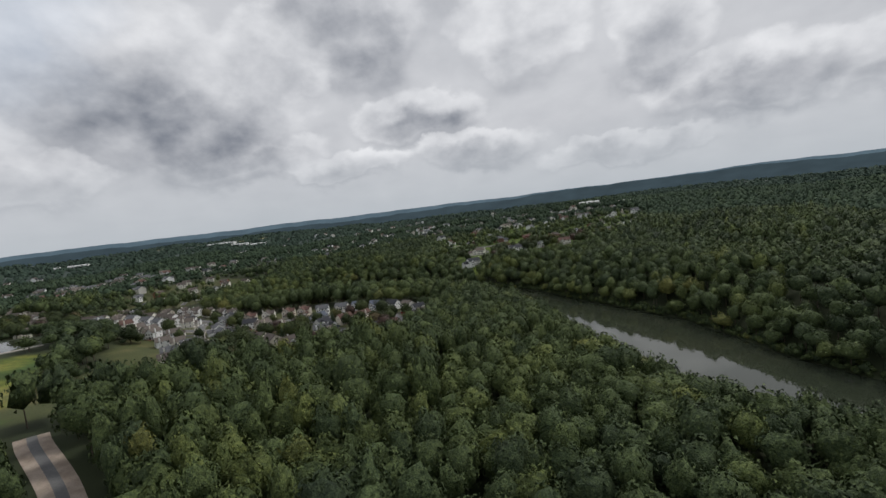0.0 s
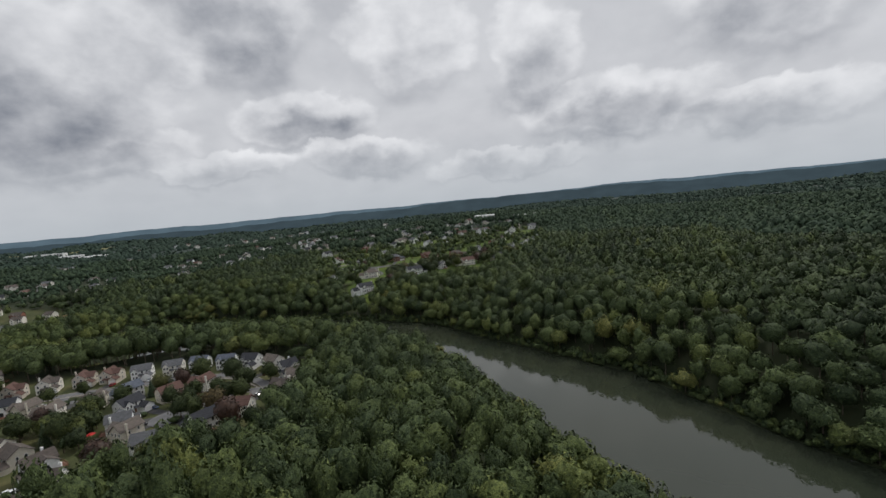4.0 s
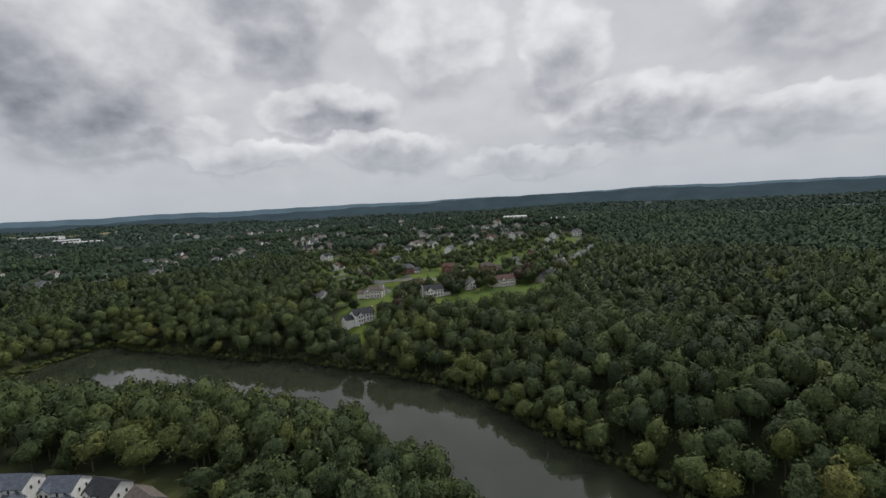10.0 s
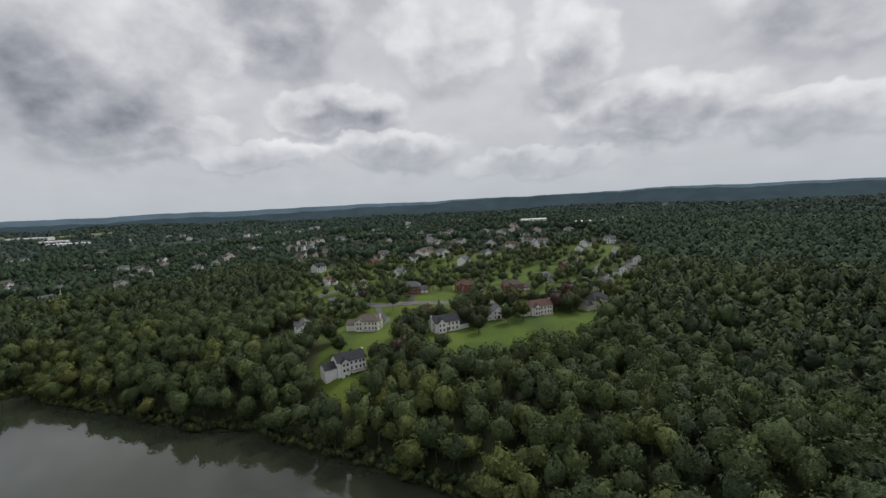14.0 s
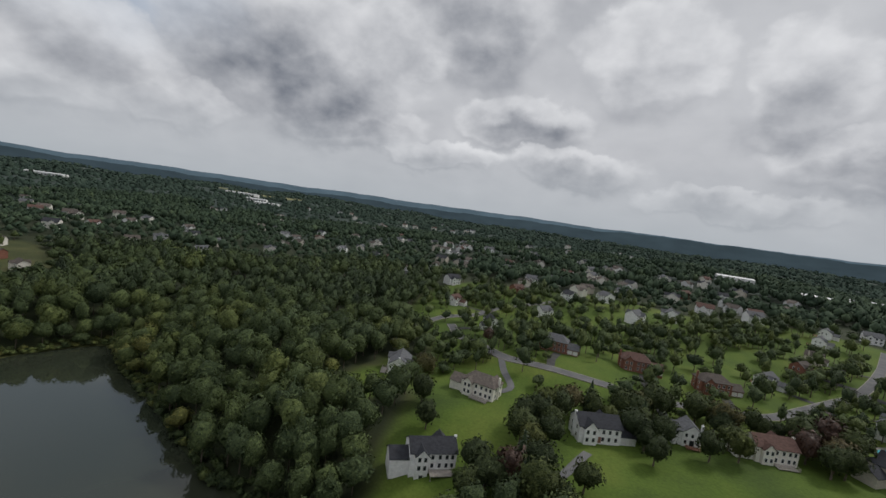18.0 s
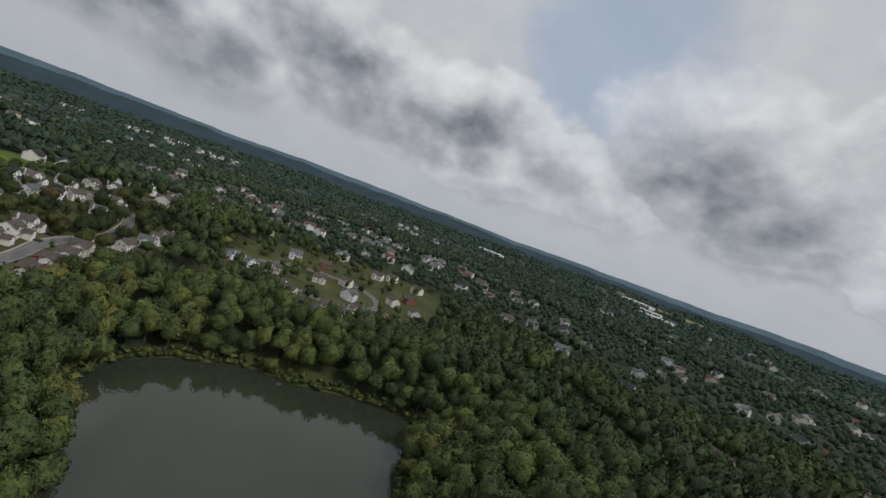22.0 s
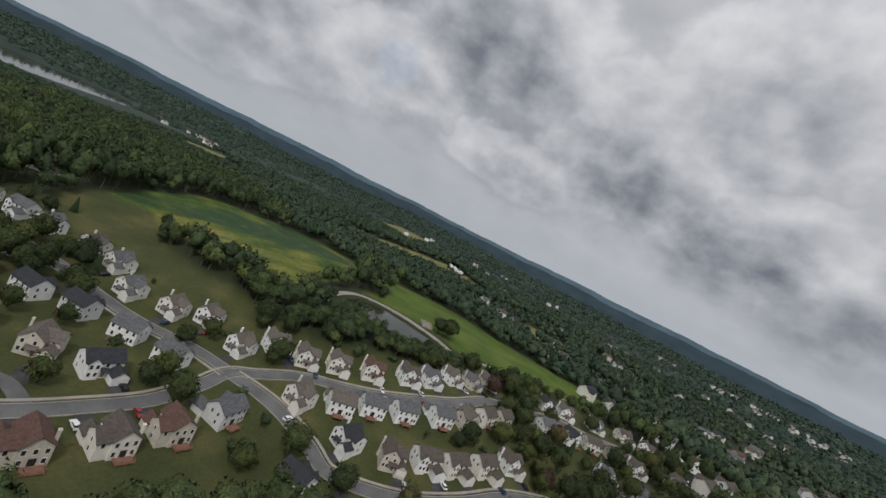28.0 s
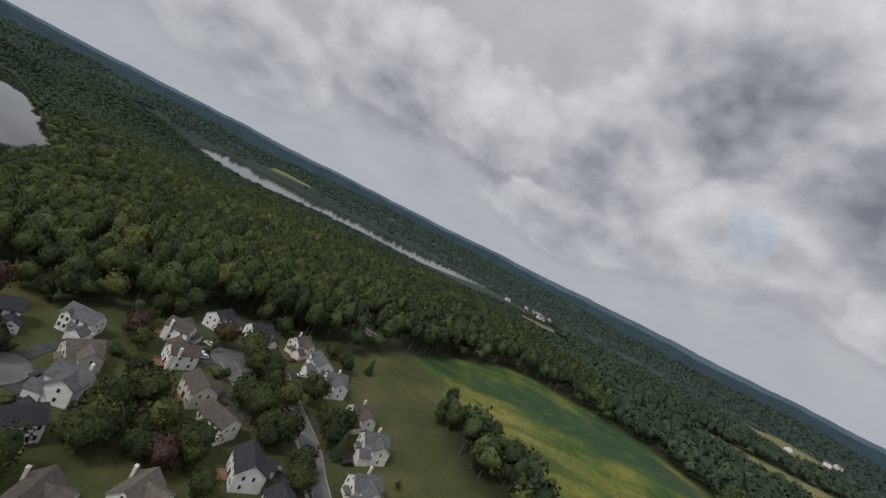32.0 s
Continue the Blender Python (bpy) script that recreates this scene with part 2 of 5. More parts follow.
def foliage(per_object, stops, grain=0.9, fleck=2.6, spread=1.0):
    """Leaf colour by tree, varied by clump, by branch-sized patches and by fine flecks."""
    def build(nt):
        tone = nt.nodes.new("ShaderNodeObjectInfo").outputs["Random"] if per_object else attribute(nt, "tint")
        c = ramp(nt, tone, stops)
        isl = nt.nodes.new("ShaderNodeNewGeometry").outputs["Random Per Island"]
        def around(fac, lo, hi):
            return ramp(nt, fac, [(0.32 if fac is not isl else 0.0, tuple(1 + (v - 1) * spread for v in lo)), (0.68 if fac is not isl else 1.0, tuple(1 + (v - 1) * spread for v in hi))])
        c = mixc(nt, 1.0, c, around(isl, (0.68, 0.70, 0.68), (1.36, 1.30, 1.15)), "MULTIPLY")
        c = mixc(nt, 1.0, c, around(noise_tex(nt, grain, 3), (0.62, 0.66, 0.68), (1.42, 1.36, 1.22)), "MULTIPLY")
        return mixc(nt, 1.0, c, around(noise_tex(nt, fleck, 2), (0.68, 0.7, 0.72), (1.35, 1.3, 1.2)), "MULTIPLY")
    return build


LEAF = [(0.0, (0.038, 0.057, 0.036)), (0.3, (0.052, 0.077, 0.041)), (0.6, (0.069, 0.097, 0.044)), (0.85, (0.101, 0.128, 0.048)), (1.0, (0.133, 0.144, 0.054))]
GARDEN_LEAF = [(0.0, (0.030, 0.044, 0.024)), (0.4, (0.042, 0.059, 0.029)), (0.75, (0.056, 0.075, 0.033)), (0.92, (0.074, 0.092, 0.035)), (1.0, (0.081, 0.064, 0.041))]
M_FOREST = material("forest_leaves", foliage(False, LEAF), 0.65, gloss=0.1, bump=(1.9, 1.0, 0.7))
M_LEAVES = material("tree_leaves", foliage(True, GARDEN_LEAF), 0.65, gloss=0.1, bump=(1.9, 1.0, 0.7))
# haze is put into these leaf colours: bluer and flatter with distance
M_HAZED_WOODS = material("hazed_distant_leaves", foliage(False, [(0.0, (0.034, 0.055, 0.039)), (0.6, (0.047, 0.072, 0.048)), (1.0, (0.069, 0.097, 0.056))], 0.12, 0.5, 0.6), 0.85, gloss=0.08)
M_HAZED_HILLS = material("hazed_hill_leaves", foliage(False, [(0.0, (0.036, 0.055, 0.046)), (0.6, (0.044, 0.067, 0.054)), (1.0, (0.058, 0.082, 0.062))], 0.02, 0.1, 0.3), 0.85, gloss=0.05)
M_BARK = material("bark", two_tone((0.10, 0.08, 0.06), (0.17, 0.14, 0.11), 2.0, 9.0), 0.9, bump=(6, 0.5, 0.05))


def ground_colour(nt):
    wood = ramp(nt, noise_tex(nt, 0.06, 4), [(0.3, (0.020, 0.029, 0.012)), (0.7, (0.034, 0.042, 0.018))])
    lawn = ramp(nt, noise_tex(nt, 0.05, 5), [(0.3, (0.042, 0.051, 0.017)), (0.52, (0.060, 0.068, 0.022)), (0.70, (0.096, 0.090, 0.035))])
    fresh = ramp(nt, noise_tex(nt, 0.03, 5), [(0.3, (0.046, 0.078, 0.012)), (0.5, (0.074, 0.118, 0.015)), (0.72, (0.115, 0.148, 0.024))])
    lawn = mixc(nt, attribute(nt, "fresh"), lawn, fresh)
    lawn = mixc(nt, 1.0, lawn, ramp(nt, noise_tex(nt, 0.9, 3), [(0.3, (0.82, 0.82, 0.82)), (0.7, (1.12, 1.12, 1.12))]), "MULTIPLY")
    field = ramp(nt, noise_tex(nt, 0.026, 8, (1.0, 0.45, 1.0)), [(0.30, (0.026, 0.058, 0.016)), (0.43, (0.046, 0.086, 0.016)), (0.50, (0.086, 0.112, 0.018)), (0.60, (0.112, 0.130, 0.026)), (0.72, (0.16, 0.150, 0.055))])
    streak = ramp(nt, noise_tex(nt, 0.05, 6, (0.35, 1.6, 1.0)), [(0.36, (0.55, 0.66, 0.8)), (0.5, (1.0, 1.0, 1.0)), (0.64, (1.6, 1.3, 1.4))])
    field = mixc(nt, 1.0, field, streak, "MULTIPLY")
    field = mixc(nt, 1.0, field, ramp(nt, noise_tex(nt, 0.3, 4), [(0.3, (0.7, 0.7, 0.7)), (0.7, (1.25, 1.25, 1.25))]), "MULTIPLY")
    crop = ramp(nt, noise_tex(nt, 0.09, 6), [(0.35, (0.020, 0.046, 0.018)), (0.58, (0.030, 0.064, 0.022)), (0.72, (0.085, 0.088, 0.036))])
    field = mixc(nt, attribute(nt, "crop"), field, crop)
    dry = ramp(nt, noise_tex(nt, 0.03, 4), [(0.3, (0.15, 0.16, 0.05)), (0.7, (0.24, 0.21, 0.09))])
    # colour of the far tree canopy with haze blue put into it
    hazed_canopy = ramp(nt, noise_tex(nt, 0.012, 6), [(0.3, (0.026, 0.040, 0.033)), (0.7, (0.038, 0.056, 0.044))])
    wood = mixc(nt, attribute(nt, "canopy"), wood, hazed_canopy)
    c = mixc(nt, attribute(nt, "lawn"), wood, lawn)
    c = mixc(nt, attribute(nt, "field"), c, field)
    return mixc(nt, attribute(nt, "dry"), c, dry)


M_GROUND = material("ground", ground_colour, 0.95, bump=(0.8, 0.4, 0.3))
M_WATER = material("water", two_tone((0.026, 0.033, 0.022), (0.033, 0.038, 0.025), 0.012), 0.015, bump=(0.5, 0.03, 0.02), gloss=0.5)
M_FAR_WATER = material("far_water", two_tone((0.020, 0.026, 0.019), (0.028, 0.031, 0.022), 0.012), 0.08, gloss=0.3)
M_ASPHALT = material("asphalt", two_tone((0.11, 0.11, 0.115), (0.155, 0.155, 0.155), 0.12, 1.5), 0.9)
M_DRIVE = material("driveway_asphalt", two_tone((0.045, 0.045, 0.048), (0.075, 0.073, 0.072), 0.3, 2.0), 0.85)
M_CONCRETE = material("concrete", two_tone((0.27, 0.25, 0.22), (0.35, 0.32, 0.285), 0.3, 2.0), 0.9)
M_STONE_WALL = material("pale_stone", two_tone((0.32, 0.29, 0.25), (0.42, 0.39, 0.34), 0.4, 1.5), 0.9)
M_GRAVEL = material("gravel", two_tone((0.25, 0.20, 0.16), (0.36, 0.30, 0.25), 0.2, 2.0), 0.95)
M_POOL = material("pool_water", two_tone((0.10, 0.45, 0.55), (0.16, 0.55, 0.62), 0.5), 0.1)
M_GLASS = material("window_glass", lambda nt: (0.03, 0.035, 0.04), 0.08)
M_WHITE = material("white_paint", two_tone((0.72, 0.72, 0.70), (0.80, 0.80, 0.78), 0.8, 4.0), 0.6)
M_DECK = material("deck_wood", two_tone((0.20, 0.10, 0.07), (0.28, 0.15, 0.10), 1.0, 6.0), 0.8)
M_DECK_GREY = material("grey_deck_wood", two_tone((0.30, 0.27, 0.24), (0.40, 0.37, 0.33), 1.0, 6.0), 0.85)
M_BRICK = material("red_brick", two_tone((0.20, 0.085, 0.06), (0.28, 0.13, 0.09), 1.5, 9.0), 0.9)


def siding(name, c):
    return material(name, two_tone(tuple(v * 0.92 for v in c), c, 0.5, 0.9, (0.3, 0.3, 9.0)), 0.65)


def shingles(name, c):
    return material(name, two_tone(tuple(v * 0.75 for v in c), tuple(v * 1.15 for v in c), 0.8, 3.5, (1, 1, 2.5)), 0.9, bump=(5, 0.3, 0.04))


WALLS = {"white": siding("white_siding", (0.88, 0.88, 0.87)), "cream": siding("cream_siding", (0.82, 0.79, 0.72)), "tan": siding("tan_siding", (0.62, 0.57, 0.49)),
         "grey": siding("grey_siding", (0.68, 0.68, 0.68)), "brick": M_BRICK}
ROOFS = {"charcoal": shingles("charcoal_shingles", (0.038, 0.040, 0.047)), "grey": shingles("grey_shingles", (0.115, 0.118, 0.125)), "brown": shingles("brown_shingles", (0.098, 0.082, 0.072)),
         "red": shingles("red_brown_shingles", (0.115, 0.066, 0.054)), "tan": shingles("tan_shingles", (0.135, 0.115, 0.10)), "blue": shingles("blue_grey_shingles", (0.105, 0.12, 0.15)), "orange": shingles("orange_shingles", (0.36, 0.20, 0.11))}


# ---- the lie of the land ----
HEIGHTS_A = [(34, 633, 27), (82, 614, 26), (23, 583, 19), (155, 637, 28), (237, 688, 31), (288, 774, 39), (200, 736, 32), (68, 703, 35), (-10, 804, 31), (-78, 770, 24), (-12, 665, 21), (0, 910, 36), (160, 900, 43), (310, 950, 47), (451, 1122, 54), (110, 1246, 50), (-160, 850, 26), (-295, 850, 24), (137, 530, 17), (232, 550, 25), (211, 402, 21), (275, 296, 25), (296, 444, 31), (360, 592, 36)]
HEIGHTS_B = [(444, 317, 33), (423, 106, 30), (592, 529, 38), (349, 158, 25), (-311, 673, 13), (-400, 564, 14), (-239, 449, 12), (-230, 434, 12), (-394, 385, 27), (-355, 493, 15), (-303, 311, 37), (-396, 315, 36), (-381, 322, 36), (-324, 302, 37), (-261, 380, 20), (-228, 334, 16), (-194, 351, 15), (-164, 332, 17), (-171, 265, 20), (-111, 253, 18), (-118, 294, 18), (-113, 318, 14), (-67, 299, 16), (-53, 316, 15)]
HEIGHTS_C = [(-165, 407, 14), (-58, 396, 13), (-27, 362, 10), (-79, 402, 13), (-113, 407, 13), (-126, 277, 19), (-183, 218, 22), (-200, 185, 30), (-250, 300, 27), (-280, 250, 34), (-378, 192, 38), (-417, 174, 32), (-330, 120, 34), (-793, -31, 38), (-906, 201, 30), (-992, -210, 22), (0, 264, 16), (21, 158, 12), (-63, 127, 16), (-42, 42, 16), (0, 0, 14), (-127, 63, 18), (-63, -211, 15), (63, -264, 9)]
HEIGHTS_D = [(-264, -158, 26), (-264, -423, 9), (0, -500, 3), (250, -450, 3), (-250, -650, 3), (0, -620, 2), (-120, -380, 6), (-450, -700, 9), (-330, 320, 33), (-345, 340, 32), (-316, 328, 33), (-530, 530, 26), (-630, 740, 28), (-530, 330, 28), (-740, 370, 22), (-630, 50, 28), (-475, 950, 28), (-1269, 1438, 52), (-775, 1708, 45), (740, 1370, 54), (0, 1800, 50), (950, 740, 46), (850, 0, 34), (740, -640, 35), (210, -1400, 18), (-1270, 740, 28), (-1160, -640, 32), (-1033, 1987, 56), (395, 1236, 58)]
CONTROL = HEIGHTS_A + HEIGHTS_B + HEIGHTS_C + HEIGHTS_D
LAKE_NORTH = [(-160, 510), (-188, 503), (-207, 505), (-225, 513), (-236, 535), (-236, 574), (-223, 593), (-216, 624), (-203, 652), (-189, 662), (-167, 639), (-133, 620), (-90, 594), (-56, 573), (-30, 567), (12, 533), (48, 505), (66, 490), (78, 473), (90, 447), (107, 408), (122, 380), (137, 348), (155, 314), (162, 269), (167, 227), (177, 198)]
LAKE_SOUTH = [(194, 167), (260, 140), (400, 60), (600, -70), (860, -230), (900, -420), (820, -470), (670, -400), (500, -260), (270, -60), (190, 20), (150, 85), (122, 152), (101, 180), (91, 204), (79, 242), (71, 295), (66, 342), (53, 392), (38, 413), (15, 440), (-5, 459), (-38, 478), (-80, 493), (-122, 507), (-148, 513)]
LAKE = LAKE_NORTH + LAKE_SOUTH
RIVER = [(640, -690), (430, -655), (300, -640), (204, -690), (49, -722), (-107, -745), (-324, -915), (-400, -1000), (-430, -1290), (-300, -1270), (-186, -1230), (0, -1215), (122, -1200), (296, -1140), (480, -1130), (640, -1120)]
CONTROL_ARRAY = np.array(CONTROL, float)
def poly_dist(poly, x, y):
    "signed distance to a closed outline, minus inside"
    p = np.array(poly, float); q = np.roll(p, -1, 0)
    d2 = np.full(x.shape, 1e12); inside = np.zeros(x.shape, bool)
    for (ax, ay), (bx, by) in zip(p, q):
        ex, ey = bx - ax, by - ay
        t = np.clip(((x - ax) * ex + (y - ay) * ey) / (ex * ex + ey * ey), 0, 1)
        d2 = np.minimum(d2, (x - ax - t * ex) ** 2 + (y - ay - t * ey) ** 2)
        if by != ay:
            inside ^= ((ay > y) != (by > y)) & (x < (y - ay) * ex / (by - ay) + ax)
    d = np.sqrt(d2)
    return np.where(inside, -d, d)
def smooth(a, b, v):
    t = np.clip((v - a) / (b - a), 0, 1)
    return t * t * (3 - 2 * t)
def height(x, y):
    x = np.asarray(x, float); y = np.asarray(y, float)
    num = np.zeros(x.shape); den = np.zeros(x.shape)
    for cx, cy, cz in CONTROL_ARRAY:
        w = 1 / ((x - cx) ** 2 + (y - cy) ** 2 + 900) ** 2
        num += w * cz; den += w
    h = num / den
    r = np.hypot(x + 60, y - 300); a = np.arctan2(y - 300, x + 60)
    far = smooth(1200, 4100, r)
    h = h + far * (10 + 10 * np.sin(3 * a + 1) + 9 * np.sin(7 * a) + 6 * np.sin(13 * a + r / 500) + 4 * np.sin(29 * a)) + smooth(500, 1500, r) * (6 * np.sin(x / 170) * np.sin(y / 210 + 1) + 5 * np.sin(x / 90 + y / 130))
    d = np.minimum(poly_dist(LAKE, x, y), poly_dist(RIVER, x, y))
    t = smooth(0, 60, d)
    return np.where(d > 0, h * t + (1 - t) * np.minimum(h, 0.15 + d * 0.22), np.maximum(d * 0.4, -3))


FIELD = [(-200, 178), (-226, 190), (-231, 223), (-254, 254), (-265, 275), (-268, 292), (-298, 284), (-348, 254), (-385, 215), (-425, 164), (-412, 142), (-395, 125), (-350, 104), (-290, 90), (-240, 118)]
STRIP = [(-405, 255), (-425, 205), (-447, 184), (-466, 208), (-496, 229), (-525, 255), (-540, 300), (-562, 350), (-585, 395), (-565, 418), (-520, 412), (-480, 396), (-440, 372), (-402, 358), (-394, 335), (-388, 310), (-374, 286), (-361, 268)]
CLEARINGS = [[(66, 590), (72, 628), (84, 640), (100, 632), (98, 606), (86, 592)], [(-38, 626), (-30, 662), (-10, 670), (2, 655), (-6, 628), (-20, 616)], [(4, 562), (8, 592), (24, 600), (38, 592), (36, 566), (20, 552)], [(-226, 440), (-224, 424), (-190, 418), (-150, 418), (-118, 420), (-114, 430), (-150, 437), (-190, 440)]]
SLOPE = [(-166, 212), (-192, 180), (-228, 184), (-234, 212), (-224, 238), (-228, 270), (-249, 294), (-259, 318), (-245, 345), (-227, 323), (-211, 299), (-197, 275), (-180, 245)]
WEST = [(-40, 300), (-45, 285), (-75, 270), (-92, 250), (-98, 225), (-125, 218), (-155, 214), (-183, 224), (-205, 243), (-229, 270), (-250, 295), (-262, 325), (-275, 352), (-300, 362), (-345, 372), (-410, 365), (-455, 385), (-520, 430), (-530, 475), (-470, 500),
        (-425, 525), (-395, 525), (-340, 492), (-285, 486), (-245, 466), (-222, 448), (-215, 425), (-205, 418), (-150, 425), (-90, 424), (-50, 408), (-25, 385), (-18, 355), (-30, 330)]
NORTH = [(2, 588), (21, 574), (48, 567), (85, 563), (159, 576), (188, 608), (224, 632), (254, 676), (291, 729), (328, 782), (381, 877), (317, 920), (211, 898), (137, 930), (0, 941), (-42, 846), (-37, 761), (-13, 729), (2, 692), (-25, 682), (-23, 653), (4, 636)]
NORTH_WEST = [(-296, 600), (-335, 588), (-345, 550), (-400, 530), (-430, 555), (-480, 580), (-515, 640), (-495, 740), (-430, 785), (-340, 750), (-293, 685)]
FAR_FIELD = [(-560, -140), (-600, -150), (-660, -115), (-720, -85), (-791, -70), (-834, -72), (-815, -9), (-760, 90), (-735, 100), (-715, 50), (-675, 10), (-620, -25), (-560, -75)]
FAR_FIELDS = [FAR_FIELD, [(-420, -640), (-600, -690), (-620, -600), (-470, -570)], [(-940, -560), (-1090, -560), (-1140, -470), (-990, -440)], [(-685, -831), (-800, -800), (-810, -740), (-720, -760)],
              [(-1400, 2000), (-950, 2200), (-1000, 2420), (-1500, 2260)], [(-800, -350), (-950, -310), (-1050, -190), (-930, -210)], [(330, -1180), (480, -1170), (540, -1330), (380, -1330)], [(-700, 215), (-760, 190), (-800, 240), (-730, 265)], [(-820, 300), (-880, 290), (-900, 350), (-850, 360)], [(-1150, -60), (-1300, -20), (-1380, 80), (-1220, 40)]]
WET_GRASS = [(-237, 527), (-248, 569), (-234, 606), (-217, 632), (-204, 662), (-179, 666), (-169, 645), (-190, 651), (-207, 632), (-215, 597), (-228, 575), (-229, 535)]
POND = [(-322, 297), (-333, 290), (-345, 285), (-356, 288), (-365, 298), (-371, 311), (-375, 325), (-379, 340), (-374, 348), (-360, 345), (-348, 338), (-337, 330), (-330, 318), (-325, 306)]
CROP = [(-232, 150), (-290, 128), (-350, 128), (-412, 160), (-396, 196), (-352, 202), (-300, 186), (-255, 172)]
OPEN_LAWNS = [[(53, 562), (73, 575), (93, 605), (122, 621), (154, 628), (182, 620), (190, 600), (165, 580), (143, 566), (86, 560)], [(7, 653), (11, 612), (35, 592), (52, 600), (54, 640), (47, 693)], SLOPE]


def grid_axis(lo, hi, step, reach):
    mid = np.arange(lo, hi + 0.1, step)
    grow = []
    d, at = step, 0.0
    while at < reach:
        d *= 1.12
        at += d
        grow.append(at)
    grow = np.array(grow)
    return np.concatenate([lo - grow[::-1], mid, hi + grow])


def mesh_from(name, verts, faces, mats, smooth_shade=True):
    me = bpy.data.meshes.new(name)
    nv, (nf, k) = len(verts), faces.shape
    me.vertices.add(nv)
    me.vertices.foreach_set("co", np.asarray(verts, np.float32).ravel())
    me.loops.add(nf * k)
    me.loops.foreach_set("vertex_index", np.asarray(faces, np.int32).ravel())
    me.polygons.add(nf)
    me.polygons.foreach_set("loop_start", np.arange(0, nf * k, k, dtype=np.int32))
    me.update(calc_edges=True)
    me.polygons.foreach_set("use_smooth", np.full(nf, smooth_shade))
    for m in mats:
        me.materials.append(m)
    return me


def put_attribute(me, name, values):
    me.attributes.new(name, "FLOAT", "POINT").data.foreach_set("value", np.asarray(values, np.float32))


def lawn_mask(x, y):
    d = np.minimum.reduce([poly_dist(p, x, y) for p in [WEST, NORTH, NORTH_WEST, SLOPE, STRIP] + CLEARINGS])
    return d


gx, gy = grid_axis(-560, 400, 6.0, 3900), grid_axis(-60, 900, 6.0, 3900)
gx = np.sort(np.concatenate([gx[(gx < -1300) | (gx > -561)], np.arange(-1295, -565, 14.0)]))
gy = np.sort(np.concatenate([gy[(gy < -1400) | (gy > -61)], np.arange(-1394, -65, 14.0)]))
X, Y = np.meshgrid(gx, gy)
Z = height(X, Y)
pond_d = poly_dist(POND, X, Y)
Z = np.where(pond_d < 3, np.maximum(34.5 + np.minimum(pond_d, 0) * 0.5, 31), Z)
ii = np.arange(X.size).reshape(X.shape)
quads = np.stack([ii[:-1, :-1], ii[:-1, 1:], ii[1:, 1:], ii[1:, :-1]], -1).reshape(-1, 4)
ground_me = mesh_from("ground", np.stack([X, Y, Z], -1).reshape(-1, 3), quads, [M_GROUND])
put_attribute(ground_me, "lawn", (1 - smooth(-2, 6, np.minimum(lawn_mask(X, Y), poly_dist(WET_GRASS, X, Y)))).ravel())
# distance blend from woodland floor to the haze-tinted canopy colour
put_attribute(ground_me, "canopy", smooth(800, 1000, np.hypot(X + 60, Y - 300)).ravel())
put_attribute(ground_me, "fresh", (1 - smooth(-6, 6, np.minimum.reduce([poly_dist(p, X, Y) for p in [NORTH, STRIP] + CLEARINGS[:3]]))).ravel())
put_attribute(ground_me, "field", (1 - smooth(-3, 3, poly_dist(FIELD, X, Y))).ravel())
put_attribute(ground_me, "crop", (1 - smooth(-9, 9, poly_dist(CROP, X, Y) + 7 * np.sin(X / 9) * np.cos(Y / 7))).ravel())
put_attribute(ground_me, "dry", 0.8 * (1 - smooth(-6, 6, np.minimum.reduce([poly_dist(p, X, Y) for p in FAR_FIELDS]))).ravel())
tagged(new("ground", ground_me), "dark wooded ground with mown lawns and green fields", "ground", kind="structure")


def water_sheet(name, outline, z, spread, label, mat=None):
    bm = bmesh.new()
    p = [Vector((x, y, z)) for x, y in outline]
    c = sum(p, Vector()) / len(p)
    n = len(p)
    area = sum(p[k].x * p[(k + 1) % n].y - p[(k + 1) % n].x * p[k].y for k in range(n))
    for k in range(n):
        t = (p[(k + 1) % n] - p[k - 1]).normalized()
        out_way = Vector((t.y, -t.x, 0)) * (1 if area > 0 else -1)
        bm.verts.new(p[k] + out_way * spread)
    f = bm.faces.new(bm.verts)
    bm.normal_update()
    if f.normal.z < 0:
        f.normal_flip()
    bmesh.ops.triangulate(bm, faces=[f])
    me = bpy.data.meshes.new(name)
    bm.to_mesh(me)
    bm.free()
    me.materials.append(mat or M_WATER)
    return tagged(new(name, me), label, "water", kind="structure")


water_sheet("water_lake", LAKE, 0.0, 3.0, "still grey-green lake water between wooded banks")
water_sheet("water_river", RIVER, 0.0, 4.0, "pale far reach of the lake beyond the woods", M_FAR_WATER)
water_sheet("water_pond", POND, 34.0, 1.5, "small dark basin pond beside its pale embankment path")


